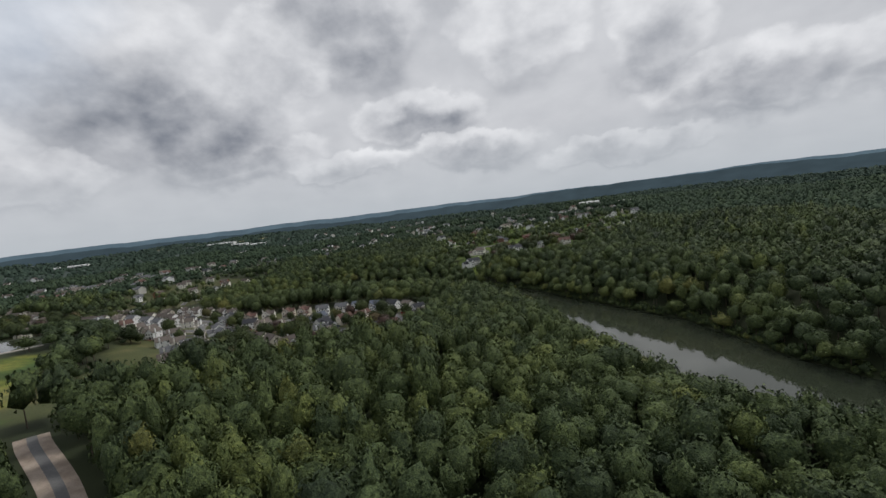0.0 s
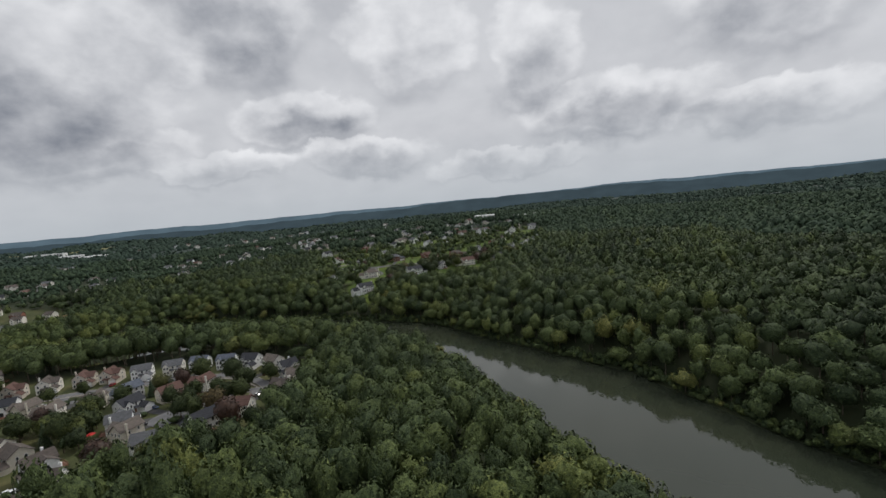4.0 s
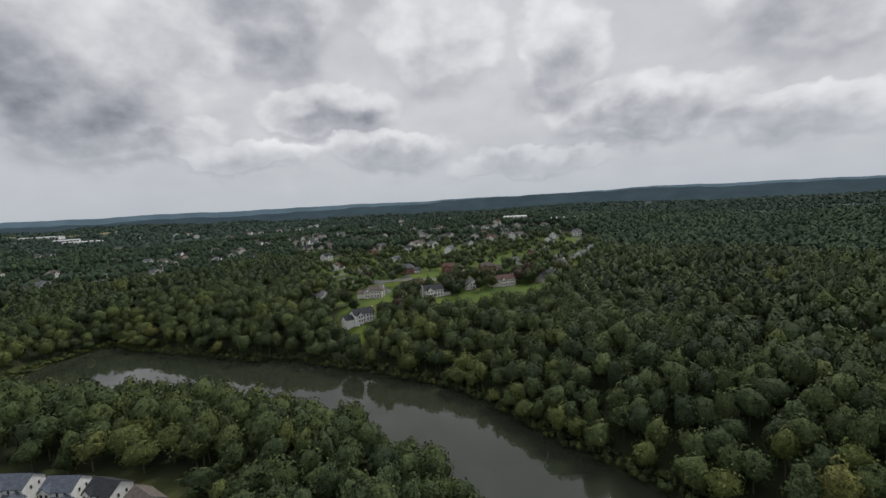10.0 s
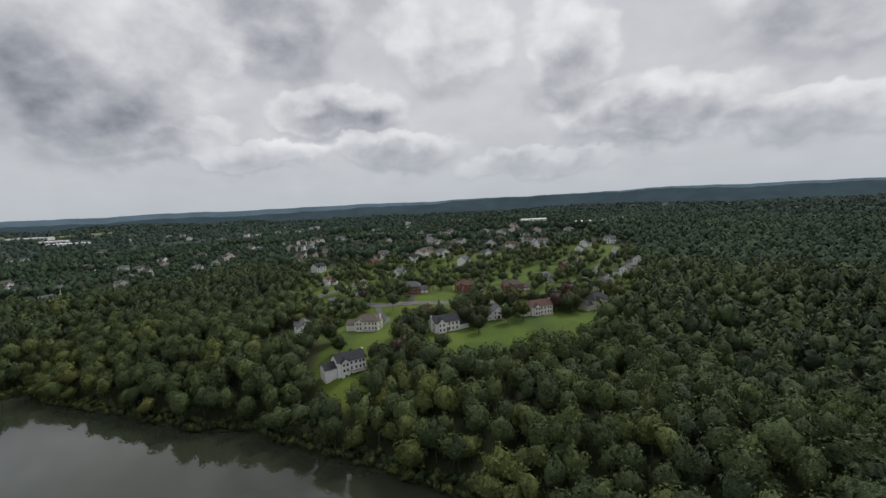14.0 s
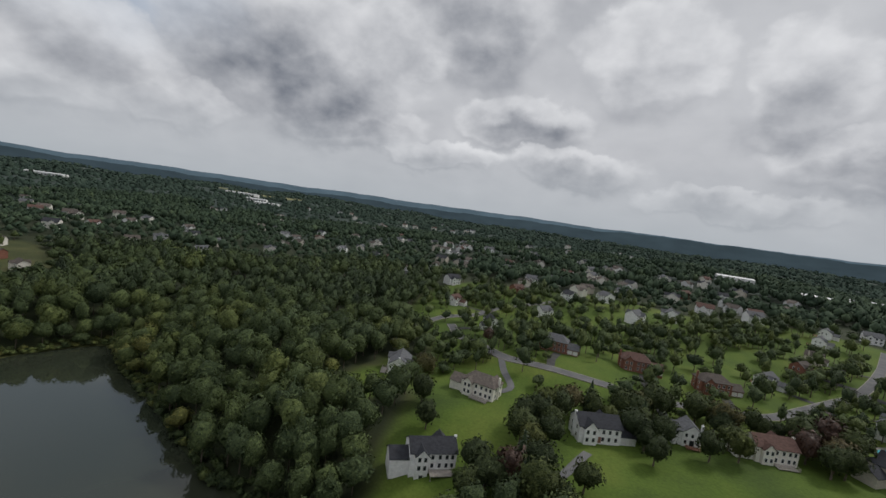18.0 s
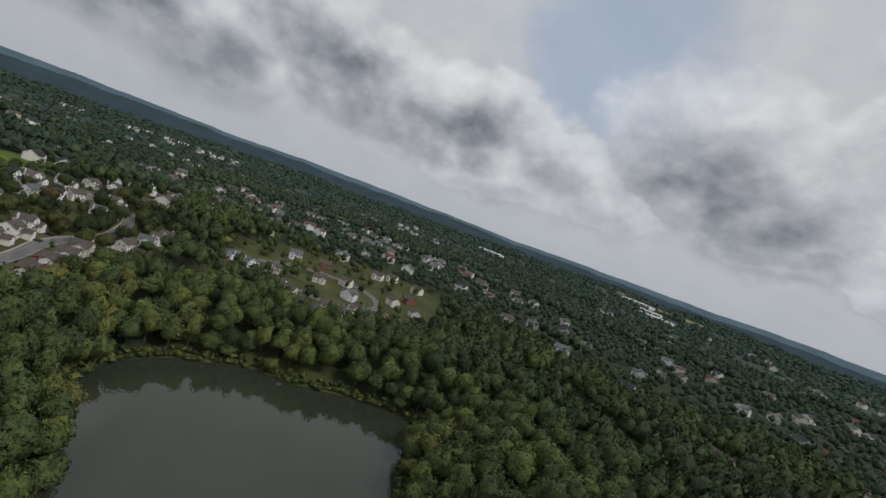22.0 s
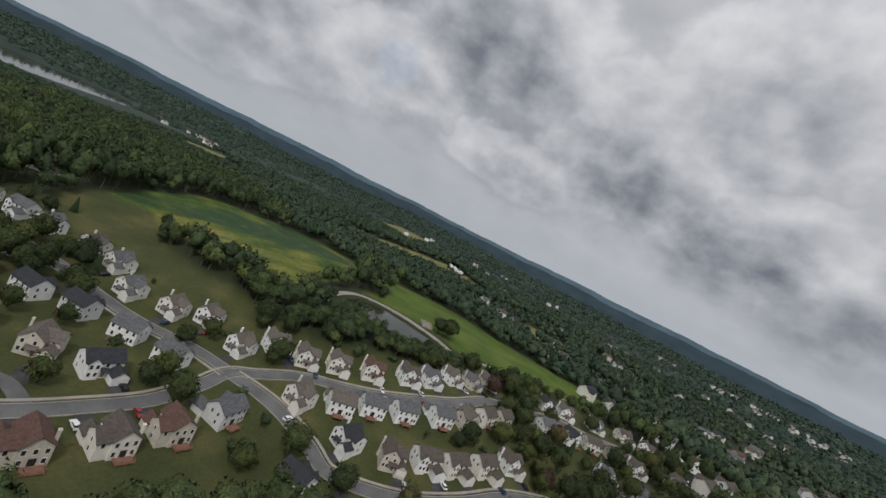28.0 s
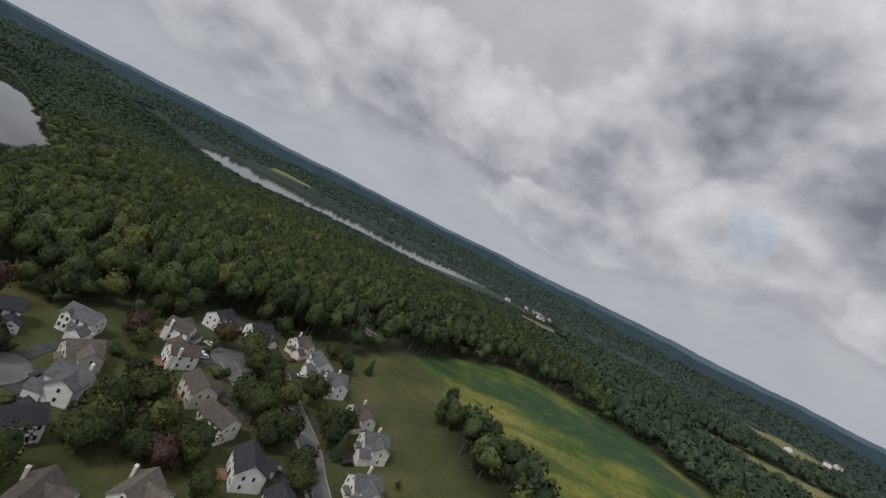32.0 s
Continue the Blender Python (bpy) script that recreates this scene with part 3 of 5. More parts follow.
def ridge(name, radius, low, crest, colour, label):
    """A far ridge all round, with haze put into its glowing colour; crest gives its top by azimuth."""
    a = np.linspace(-np.pi, np.pi, 721)[:-1]
    top = crest(a)
    rings = []
    for r, z in ((radius, np.full(len(a), low)), (radius + 60, top * 0.6 + low * 0.4), (radius + 140, top), (radius + 320, np.full(len(a), low))):
        rings.append(np.stack([-60 + r * np.sin(a), 300 + r * np.cos(a), z], -1))
    v, n = np.concatenate(rings), len(a)
    k = np.arange(n)
    f = np.concatenate([np.stack([k + n * j, (k + 1) % n + n * j, (k + 1) % n + n * (j + 1), k + n * (j + 1)], -1) for j in range(3)])
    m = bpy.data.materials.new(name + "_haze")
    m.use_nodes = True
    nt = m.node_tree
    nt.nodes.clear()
    # emission stands in for haze; the ridge takes no light
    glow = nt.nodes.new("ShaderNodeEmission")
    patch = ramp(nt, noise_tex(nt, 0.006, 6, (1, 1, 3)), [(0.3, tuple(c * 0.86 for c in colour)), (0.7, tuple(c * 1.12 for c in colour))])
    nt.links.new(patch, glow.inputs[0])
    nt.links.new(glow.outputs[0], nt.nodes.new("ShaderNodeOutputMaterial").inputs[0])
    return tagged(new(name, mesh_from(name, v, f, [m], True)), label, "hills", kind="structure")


def swell(a, centre, width, rise):
    d = (np.degrees(a) - centre + 180) % 360 - 180
    return rise * np.exp(-(d / width) ** 2)


def tops(a, amount):
    return amount * (np.sin(19 * a + 2) * 0.8 + np.sin(31 * a) * 0.6 + np.sin(61 * a + 1) * 0.4 + np.sin(97 * a) * 0.3 + np.sin(173 * a + 2) * 0.2 + np.sin(311 * a) * 0.2)


ridge("backdrop_hills", 3980, -40, lambda a: 100 + swell(a, 27, 24, 44) + swell(a, -62, 16, 22) + swell(a, -88, 18, 26) + swell(a, -125, 25, 26) + swell(a, -170, 30, 16) + swell(a, 90, 50, 30) + tops(a, 6), (0.046, 0.068, 0.082), "far wooded ridge in a glowing blue-green haze colour")
ridge("backdrop_far_hills", 4330, -40, lambda a: 138 + swell(a, 10, 40, 14) + swell(a, 40, 14, 22) + swell(a, -70, 12, 30) + swell(a, -105, 22, 34) + swell(a, -150, 25, 30) + tops(a, 4), (0.095, 0.140, 0.175), "hills on the horizon in a glowing pale blue haze colour")


# ---- building kit ----
def part(name, bm, mat, parent, label=""):
    me = bpy.data.meshes.new(name)
    bm.to_mesh(me)
    bm.free()
    for m in mat if isinstance(mat, (list, tuple)) else [mat]:
        me.materials.append(m)
    ob = new(name, me)
    ob.parent = parent
    return tagged(ob, label)


def box(bm, x0, x1, y0, y1, z0, z1):
    v = [bm.verts.new((x, y, z)) for z in (z0, z1) for x, y in ((x0, y0), (x1, y0), (x1, y1), (x0, y1))]
    for f in ((3, 2, 1, 0), (4, 5, 6, 7), (0, 1, 5, 4), (1, 2, 6, 5), (2, 3, 7, 6), (3, 0, 4, 7)):
        bm.faces.new([v[i] for i in f])
    return bm


def extrude(bm, profile, a, b, axis):
    """A profile of (across, z) pushed from a to b along the axis."""
    rings = []
    for s in (a, b):
        rings.append([bm.verts.new((s, p, z) if axis == "x" else (p, s, z)) for p, z in profile])
    n = len(profile)
    for k in range(n):
        bm.faces.new((rings[0][k], rings[0][(k + 1) % n], rings[1][(k + 1) % n], rings[1][k]))
    bm.faces.new(rings[0][::-1])
    bm.faces.new(rings[1])
    bmesh.ops.recalc_face_normals(bm, faces=bm.faces)
    return bm


def gable_body(x0, x1, y0, y1, z0, eave, rise, axis):
    lo, hi = (y0, y1) if axis == "x" else (x0, x1)
    a, b = (x0, x1) if axis == "x" else (y0, y1)
    return extrude(bmesh.new(), [(lo, z0), (hi, z0), (hi, eave), ((lo + hi) / 2, eave + rise), (lo, eave)], a, b, axis)


def gable_roof(x0, x1, y0, y1, eave, rise, axis, over=0.45, thick=0.24, bm=None):
    lo, hi = (y0, y1) if axis == "x" else (x0, x1)
    a, b = (x0, x1) if axis == "x" else (y0, y1)
    mid, slope = (lo + hi) / 2, rise / ((hi - lo) / 2)
    d = slope * over
    return extrude(bm or bmesh.new(), [(lo - over, eave - d + 0.03), (mid, eave + rise + 0.03), (hi + over, eave - d + 0.03), (hi + over, eave - d + thick), (mid, eave + rise + thick), (lo - over, eave - d + thick)], a - over, b + over, axis)


def hip_roof(x0, x1, y0, y1, eave, rise, over=0.5):
    bm = bmesh.new()
    x0, x1, y0, y1 = x0 - over, x1 + over, y0 - over, y1 + over
    half = (y1 - y0) / 2
    lows = [bm.verts.new((x, y, eave - 0.15)) for x, y in ((x0, y0), (x1, y0), (x1, y1), (x0, y1))]
    tops = [bm.verts.new((x, y, eave + 0.1)) for x, y in ((x0, y0), (x1, y0), (x1, y1), (x0, y1))]
    r = [bm.verts.new((x, (y0 + y1) / 2, eave + rise)) for x in (x0 + half * 0.8, x1 - half * 0.8)]
    bm.faces.new(lows[::-1])
    for k in range(4):
        bm.faces.new((lows[k], lows[(k + 1) % 4], tops[(k + 1) % 4], tops[k]))
    for f in ((tops[0], tops[1], r[1], r[0]), (tops[1], tops[2], r[1]), (tops[2], tops[3], r[0], r[1]), (tops[3], tops[0], r[0])):
        bm.faces.new(f)
    return bm


WINDOW_MESHES = {}


def window(parent, x, y, z, facing, w=0.9, h=1.4, split=False):
    """A sash window on a wall that faces 'facing' degrees (0: towards -y); split gives the pane a mesh of its own."""
    key = (w, h, split)
    if key not in WINDOW_MESHES:
        bm = bmesh.new()
        rings = [[bm.verts.new((sx * a, yy, sz * b)) for sx, sz in ((-1, -1), (1, -1), (1, 1), (-1, 1))] for a, b, yy in ((w / 2 + 0.12, h / 2 + 0.12, 0.05), (w / 2 + 0.12, h / 2 + 0.12, -0.10), (w / 2, h / 2, -0.10), (w / 2, h / 2, -0.03))]
        for lo_ring, hi_ring in zip(rings[:-1], rings[1:]):
            for k in range(4):
                bm.faces.new((lo_ring[k], lo_ring[(k + 1) % 4], hi_ring[(k + 1) % 4], hi_ring[k]))
        pane_bm = bmesh.new()
        if split:
            box(pane_bm, -w / 2, w / 2, -0.05, 0.02, -h / 2, h / 2)
        else:
            bm.faces.new(rings[-1]).material_index = 1
        fr = bpy.data.meshes.new("window")
        bm.to_mesh(fr)
        bm.free()
        fr.materials.append(M_WHITE)
        fr.materials.append(M_GLASS)
        pa = None
        if split:
            pa = bpy.data.meshes.new("pane")
            pane_bm.to_mesh(pa)
            pane_bm.free()
            pa.materials.append(M_GLASS)
        WINDOW_MESHES[key] = (fr, pa)
    fr, pa = WINDOW_MESHES[key]
    ob = new("window", fr)
    ob.parent = parent
    ob.matrix_basis = pose(x, y, z, 0, 0, facing)
    if pa:
        pane = new("pane", pa)
        pane.parent = ob
    return ob


def deck(parent, x0, x1, y0, y1, z, mat, label):
    bm = box(bmesh.new(), x0, x1, y0, y1, z - 0.2, z)
    for x in (x0 + 0.15, x1 - 0.15):
        box(bm, x - 0.1, x + 0.1, y1 - 0.25, y1 - 0.05, z - 3.2, z - 0.2)
    d = part("deck", bm, mat, parent, label)
    bm = bmesh.new()
    for z0 in (z + 0.45, z + 0.95):
        box(bm, x0, x1, y1 - 0.08, y1, z0, z0 + 0.08)
        box(bm, x0, x0 + 0.08, y0, y1 - 0.08, z0, z0 + 0.08)
        box(bm, x1 - 0.08, x1, y0, y1 - 0.08, z0, z0 + 0.08)
    n = max(3, int((x1 - x0) / 0.8))
    for k in range(n + 1):
        x = x0 + 0.04 + (x1 - x0 - 0.08) * k / n
        box(bm, x - 0.04, x + 0.04, y1 - 0.07, y1 - 0.01, z, z + 1.05)
    part("railing", bm, mat, d)


WALL_WORDS = {"white": "white siding", "cream": "cream siding", "tan": "tan siding", "grey": "pale grey siding", "brick": "red brick"}
ROOF_WORDS = {"charcoal": "charcoal", "grey": "grey", "brown": "brown", "red": "red-brown", "tan": "tan", "blue": "blue-grey", "orange": "orange"}


def garage_door(parent, x, y, w, z0=0.1):
    bm = bmesh.new()
    for k in range(4):
        box(bm, x - w / 2, x + w / 2, y - 0.09, y + 0.02, z0 + k * 0.56, z0 + k * 0.56 + 0.53)
    part("garage_door", bm, M_WHITE, parent, "white panelled garage door")


def chimney(parent, x, y, z0, z1, mat, w=0.55):
    bm = box(bmesh.new(), x - w, x + w, y - 0.4, y + 0.4, z0, z1)
    box(bm, x - w - 0.08, x + w + 0.08, y - 0.48, y + 0.48, z1, z1 + 0.15)
    box(bm, x - 0.15, x + 0.15, y - 0.15, y + 0.15, z1 + 0.15, z1 + 0.45)
    part("chimney", bm, mat, parent)


def house_colonial(wall, roof):
    """Two storeys under a side gable, front cross gable, garage wing with its own gable."""
    h = new("house")
    w, r = WALLS[wall], ROOFS[roof]
    part("wall", gable_body(-5.6, 5.6, -4.2, 4.2, -3.0, 5.5, 2.9, "x"), w, h)
    part("roof", gable_roof(-5.6, 5.6, -4.2, 4.2, 5.5, 2.9, "x"), r, h, ROOF_WORDS[roof] + " shingle roof")
    part("front_gable", gable_body(-5.2, -1.4, -4.9, 0.0, -3.0, 5.3, 1.9, "y"), w, h)
    part("gable_roof", gable_roof(-5.2, -1.4, -4.9, 0.0, 5.3, 1.9, "y", 0.35), r, h)
    part("garage", gable_body(1.2, 6.4, -9.2, -4.2, -3.0, 2.7, 1.9, "y"), w, h)
    part("garage_roof", gable_roof(1.2, 6.4, -9.2, -4.2, 2.7, 1.9, "y", 0.35), r, h)
    garage_door(h, 3.8, -9.2, 4.4)
    part("porch_roof", extrude(bmesh.new(), [(-6.2, 2.7), (-4.25, 3.5), (-4.25, 3.65), (-6.3, 2.85)], -1.4, 1.2, "x"), r, h)
    part("front_door", box(bmesh.new(), -0.5, 0.5, -4.3, -4.15, 0.1, 2.2), M_DECK, h, "dark wooden front door")
    for x in (-4.2, -2.4):
        window(h, x, -4.9, 1.5, 0)
        window(h, x, -4.9, 4.2, 0)
    for x in (0.6, 3.4):
        window(h, x, -4.2, 4.4, 0)
    for x in (-4.3, -1.6, 1.6, 4.3):
        window(h, x, 4.2, 4.2, 180)
    for x in (-4.3, -2.9, 3.6):
        window(h, x, 4.2, 1.4, 180)
    part("patio_door", box(bmesh.new(), -0.7, 1.1, 4.15, 4.28, 0.2, 2.3), M_GLASS, h)
    for s in (-1, 1):
        for y in (-1.2, 1.6):
            window(h, s * 5.6, y, 4.2, 90 * s, 0.8, 1.3)
        window(h, s * 5.6, 1.6, 1.4, 90 * s, 0.8, 1.3)
    deck(h, -1.8, 3.0, 4.2, 7.4, 0.1, M_DECK, "red-brown timber deck")
    return h


def house_gabled(wall, roof):
    """Two storeys whose gable faces the street, with a lower side wing over the garage."""
    h = new("house")
    w, r = WALLS[wall], ROOFS[roof]
    part("wall", gable_body(-5.0, 2.0, -5.0, 5.0, -3.0, 5.6, 2.8, "y"), w, h)
    part("roof", gable_roof(-5.0, 2.0, -5.0, 5.0, 5.6, 2.8, "y"), r, h, ROOF_WORDS[roof] + " shingle roof")
    part("wing", gable_body(-1.5, 5.6, -2.6, 4.4, -3.0, 5.3, 2.3, "x"), w, h)
    part("wing_roof", gable_roof(-1.5, 5.6, -2.6, 4.4, 5.3, 2.3, "x"), r, h)
    part("garage", gable_body(1.4, 6.0, -7.0, -2.6, -3.0, 2.6, 1.8, "y"), w, h)
    part("garage_roof", gable_roof(1.4, 6.0, -7.0, -2.6, 2.6, 1.8, "y", 0.35), r, h)
    garage_door(h, 3.7, -7.0, 3.8)
    part("porch_roof", extrude(bmesh.new(), [(-6.8, 2.6), (-5.05, 3.4), (-5.05, 3.55), (-6.9, 2.75)], -2.4, 1.2, "x"), r, h)
    part("front_door", box(bmesh.new(), -0.4, 0.6, -5.1, -4.95, 0.1, 2.2), M_DECK, h, "dark wooden front door")
    for x in (-3.9, -2.5):
        window(h, x, -5.0, 1.5, 0)
    for x in (-3.6, -0.2):
        window(h, x, -5.0, 4.3, 0)
    window(h, -1.5, -5.0, 6.6, 0, 0.7, 0.8)
    window(h, 3.7, -2.6, 4.3, 0)
    for x in (-3.8, -1.5, 0.8):
        window(h, x, 5.0, 4.2, 180)
    for x in (-3.8, 0.9):
        window(h, x, 5.0, 1.4, 180)
    part("patio_door", box(bmesh.new(), -2.4, -0.7, 4.95, 5.08, 0.2, 2.3), M_GLASS, h)
    for y in (-2.5, 1.5):
        window(h, -5.0, y, 4.2, -90, 0.8, 1.3)
        window(h, -5.0, y, 1.4, -90, 0.8, 1.3)
    for z in (1.4, 4.2):
        window(h, 5.6, 0.9, z, 90, 0.8, 1.3)
    window(h, 4.0, 4.4, 4.2, 180)
    chimney(h, -5.35, 2.6, -3.0, 8.3, w, 0.35)
    deck(h, -4.2, 0.8, 5.0, 8.0, 0.1, M_DECK, "red-brown timber deck")
    return h


def house_estate(wall, roof, hipped=True):
    """A wide two-storey country house with front and rear wings and a side garage."""
    h = new("house")
    w, r = WALLS[wall], ROOFS[roof]
    if hipped:
        part("wall", box(bmesh.new(), -8.0, 8.0, -5.0, 5.0, -4.0, 5.9), w, h)
        part("roof", hip_roof(-8.0, 8.0, -5.0, 5.0, 5.9, 3.6), r, h, ROOF_WORDS[roof] + " hipped shingle roof")
    else:
        part("wall", gable_body(-8.0, 8.0, -5.0, 5.0, -4.0, 5.9, 3.2, "x"), w, h)
        part("roof", gable_roof(-8.0, 8.0, -5.0, 5.0, 5.9, 3.2, "x"), r, h, ROOF_WORDS[roof] + " shingle roof")
    part("front_gable", gable_body(-6.6, -1.8, -6.4, 0, -4.0, 5.7, 2.4, "y"), w, h)
    part("gable_roof", gable_roof(-6.6, -1.8, -6.4, 0, 5.7, 2.4, "y", 0.35), r, h)
    part("rear_gable", gable_body(2.0, 6.4, 0, 6.6, -4.0, 5.5, 2.2, "y"), w, h)
    part("rear_gable_roof", gable_roof(2.0, 6.4, 0, 6.6, 5.5, 2.2, "y", 0.35), r, h)
    part("garage", gable_body(8.0, 14.5, -4.4, 3.6, -4.0, 3.0, 2.6, "x"), w, h)
    part("garage_roof", gable_roof(8.0, 14.5, -4.4, 3.6, 3.0, 2.6, "x", 0.4), r, h)
    garage_door(h, 10.0, -4.4, 2.7)
    garage_door(h, 13.0, -4.4, 2.7)
    part("front_door", box(bmesh.new(), -0.6, 0.6, -5.12, -4.95, 0.1, 2.4), M_DECK, h, "dark wooden front door")
    for x in (-5.4, -3.0):
        for z in (1.6, 4.4):
            window(h, x, -6.4, z, 0, 1.0, 1.5, True)
    for x in (1.2, 3.6, 6.2):
        for z in (1.6, 4.4):
            window(h, x, -5.0, z, 0, 1.0, 1.5, True)
    for x in (-6.6, -4.6, -2.2, 0.4):
        for z in (1.5, 4.4):
            window(h, x, 5.0, z, 180, 1.0, 1.5, True)
    for x in (3.2, 5.2):
        for z in (1.5, 4.4):
            window(h, x, 6.6, z, 180, 1.0, 1.5, True)
    for x in (-5.6, -1.0, 4.2):
        window(h, x, 5.0 if x < 2 else 6.6, -1.6, 180, 1.3, 1.3)
    for y in (-2.5, 2.0):
        for z in (1.5, 4.4):
            window(h, -8.0, y, z, -90, 0.9, 1.4)
    chimney(h, -8.3, 0, -4.0, 9.3, M_BRICK if wall == "brick" else w, 0.4)
    deck(h, -6.5, 1.6, 5.0, 9.0, 0.1, M_DECK_GREY, "weathered grey timber deck")
    return h


def house_plain(wall, roof):
    """A far house: body, cross gable, roofs and its main windows."""
    h = new("house")
    w, r = WALLS[wall], ROOFS[roof]
    part("wall", gable_body(-6.0, 6.0, -4.2, 4.2, -3.0, 5.4, 2.9, "x"), w, h)
    part("roof", gable_roof(-6.0, 6.0, -4.2, 4.2, 5.4, 2.9, "x"), r, h)
    part("wing", gable_body(-4.8, -0.6, -6.5, 6.0, -3.0, 5.0, 1.9, "y"), w, h)
    part("wing_roof", gable_roof(-4.8, -0.6, -6.5, 6.0, 5.0, 1.9, "y"), r, h)
    for y, f, xs in ((-4.2, 0, (1.5, 4.2)), (4.2, 180, (1.5, 4.2)), (-6.5, 0, (-2.7,)), (6.0, 180, (-2.7,))):
        for x in xs:
            window(h, x, y, 1.6, f, 1.1, 1.4)
            window(h, x, y, 4.1, f, 1.1, 1.4)
    return h


def terrace_row(wall, roof, units=6):
    """A row of joined town houses with stepped party walls."""
    h = new("terrace_row")
    w, r = WALLS[wall], ROOFS[roof]
    for k in range(units):
        x0 = (k - units / 2) * 7.0
        step = 0.5 * (k % 2)
        part("unit_wall", gable_body(x0, x0 + 6.98, -4.8 + step, 5.0, -3.0, 5.6, 2.8, "x"), w, h)
        part("unit_roof", gable_roof(x0 + 0.46, x0 + 6.5, -4.8 + step, 5.0, 5.6, 2.8, "x"), r, h)
        part("dormer", gable_body(x0 + 2.2, x0 + 4.8, -5.4 + step, -2, 0, 5.5, 1.2, "y"), w, h)
        for x in (x0 + 1.4, x0 + 5.6):
            window(h, x, -4.8 + step, 4.2, 0, 1.0, 1.4)
            window(h, x, 5.0, 4.2, 180, 1.0, 1.4)
    return h


BUILDERS = {"A": house_colonial, "B": house_gabled, "E": house_estate, "G": lambda w, r: house_estate(w, r, False), "P": house_plain, "T": terrace_row}
STYLE_WORDS = {"A": "two-storey {w} house with {r} gabled roof and front garage", "B": "gable-fronted {w} house with {r} roof and rear deck", "E": "large hip-roofed {w} country house, {r} roof, garage wing",
               "G": "wide gabled {w} country house with {r} roof and deck", "P": "distant {w} house with {r} cross-gabled roof", "T": "long row of {w} town houses under {r} roofs"}
WALL_CODE = {"w": "white", "c": "cream", "t": "tan", "g": "grey", "k": "brick"}
ROOF_CODE = {"c": "charcoal", "g": "grey", "b": "brown", "r": "red", "t": "tan", "u": "blue", "o": "orange"}
PROTOTYPES, HOUSES = {}, []


def place_house(code, x, y, turn, group, grow=1.0, sink=0.0):
    style, wall, roof = code[0], WALL_CODE[code[1]], ROOF_CODE[code[2]]
    z = float(height(np.array([x]), np.array([y]))[0]) + 0.35 - sink
    m = pose(x, y, z, 0, 0, turn) @ Matrix.Diagonal((grow, grow, grow, 1))
    if code in PROTOTYPES:
        h = copy_thing(PROTOTYPES[code], m)
    else:
        h = PROTOTYPES[code] = BUILDERS[style](wall, roof)
        tagged(h, STYLE_WORDS[style].format(w=WALL_WORDS[wall], r=ROOF_WORDS[roof]), "house" if style != "T" else "town houses", group)
        h.matrix_basis = m
    h["group"] = group
    HOUSES.append((x, y, turn, style))
    return h


# ---- roads ----
MAIN = [(-46, 344), (-47, 356), (-56, 370), (-68, 382), (-80, 388), (-106, 394), (-127, 394), (-143, 392), (-160, 394), (-180, 392), (-197, 389), (-214, 381), (-228, 373), (-240, 375), (-261, 377), (-278, 385), (-300, 396), (-324, 403), (-345, 405), (-380, 402), (-407, 414), (-433, 420), (-460, 440), (-500, 462)]
LOOP = [(-165, 392), (-160, 380), (-148, 375), (-136, 377), (-130, 384), (-134, 391)]
SOUTH_STREET = [(-228, 372), (-221, 357), (-214, 347), (-204, 337), (-195, 326), (-186, 312), (-178, 297), (-164, 278), (-152, 260), (-140, 246)]
COURT = [(-177, 296), (-165, 293), (-155, 289), (-147, 285), (-136, 275), (-128, 267)]
CRESCENT = [(-228, 374), (-239, 395), (-246, 414), (-248, 427), (-258, 437), (-276, 448), (-300, 456), (-324, 459), (-351, 466), (-381, 480), (-424, 486), (-455, 482)]
INNER_COURT = [(-47, 354), (-62, 351), (-74, 340), (-86, 329)]
HILL_ROAD = [(-35, 725), (-23, 742), (-8, 767), (13, 788), (29, 828), (48, 849), (80, 880)]
RIDGE_ROAD = [(0, 752), (10, 729), (25, 711), (40, 692), (54, 685), (90, 678), (128, 677), (156, 681), (180, 684), (204, 702), (232, 726), (265, 752), (314, 813), (359, 875)]
NW_STREET = [(-360, 560), (-372, 590), (-360, 615), (-345, 635), (-345, 665), (-365, 690), (-400, 690), (-430, 660), (-440, 620), (-432, 590)]
ROAD_LINES = [MAIN, LOOP, SOUTH_STREET, COURT, CRESCENT, INNER_COURT, HILL_ROAD, RIDGE_ROAD, NW_STREET]
LANES = [[(40, 692), (43, 675), (48, 658), (43, 650)], [(40, 580), (50, 586), (66, 588), (80, 610)], [(-20, 744), (-30, 715), (-18, 690), (-14, 676)]]


def spline(pts, step=3.0):
    p = [Vector((*q, 0)) for q in pts]
    p = [p[0] * 2 - p[1]] + p + [p[-1] * 2 - p[-2]]
    out_pts = []
    for a, b, c, d in zip(p[:-3], p[1:-2], p[2:-1], p[3:]):
        n = max(2, int((c - b).length / step))
        for k in range(n):
            t = k / n
            out_pts.append(0.5 * ((2 * b) + (c - a) * t + (2 * a - 5 * b + 4 * c - d) * t * t + (3 * b - a - 3 * c + d) * t ** 3))
    return out_pts + [p[-2]]


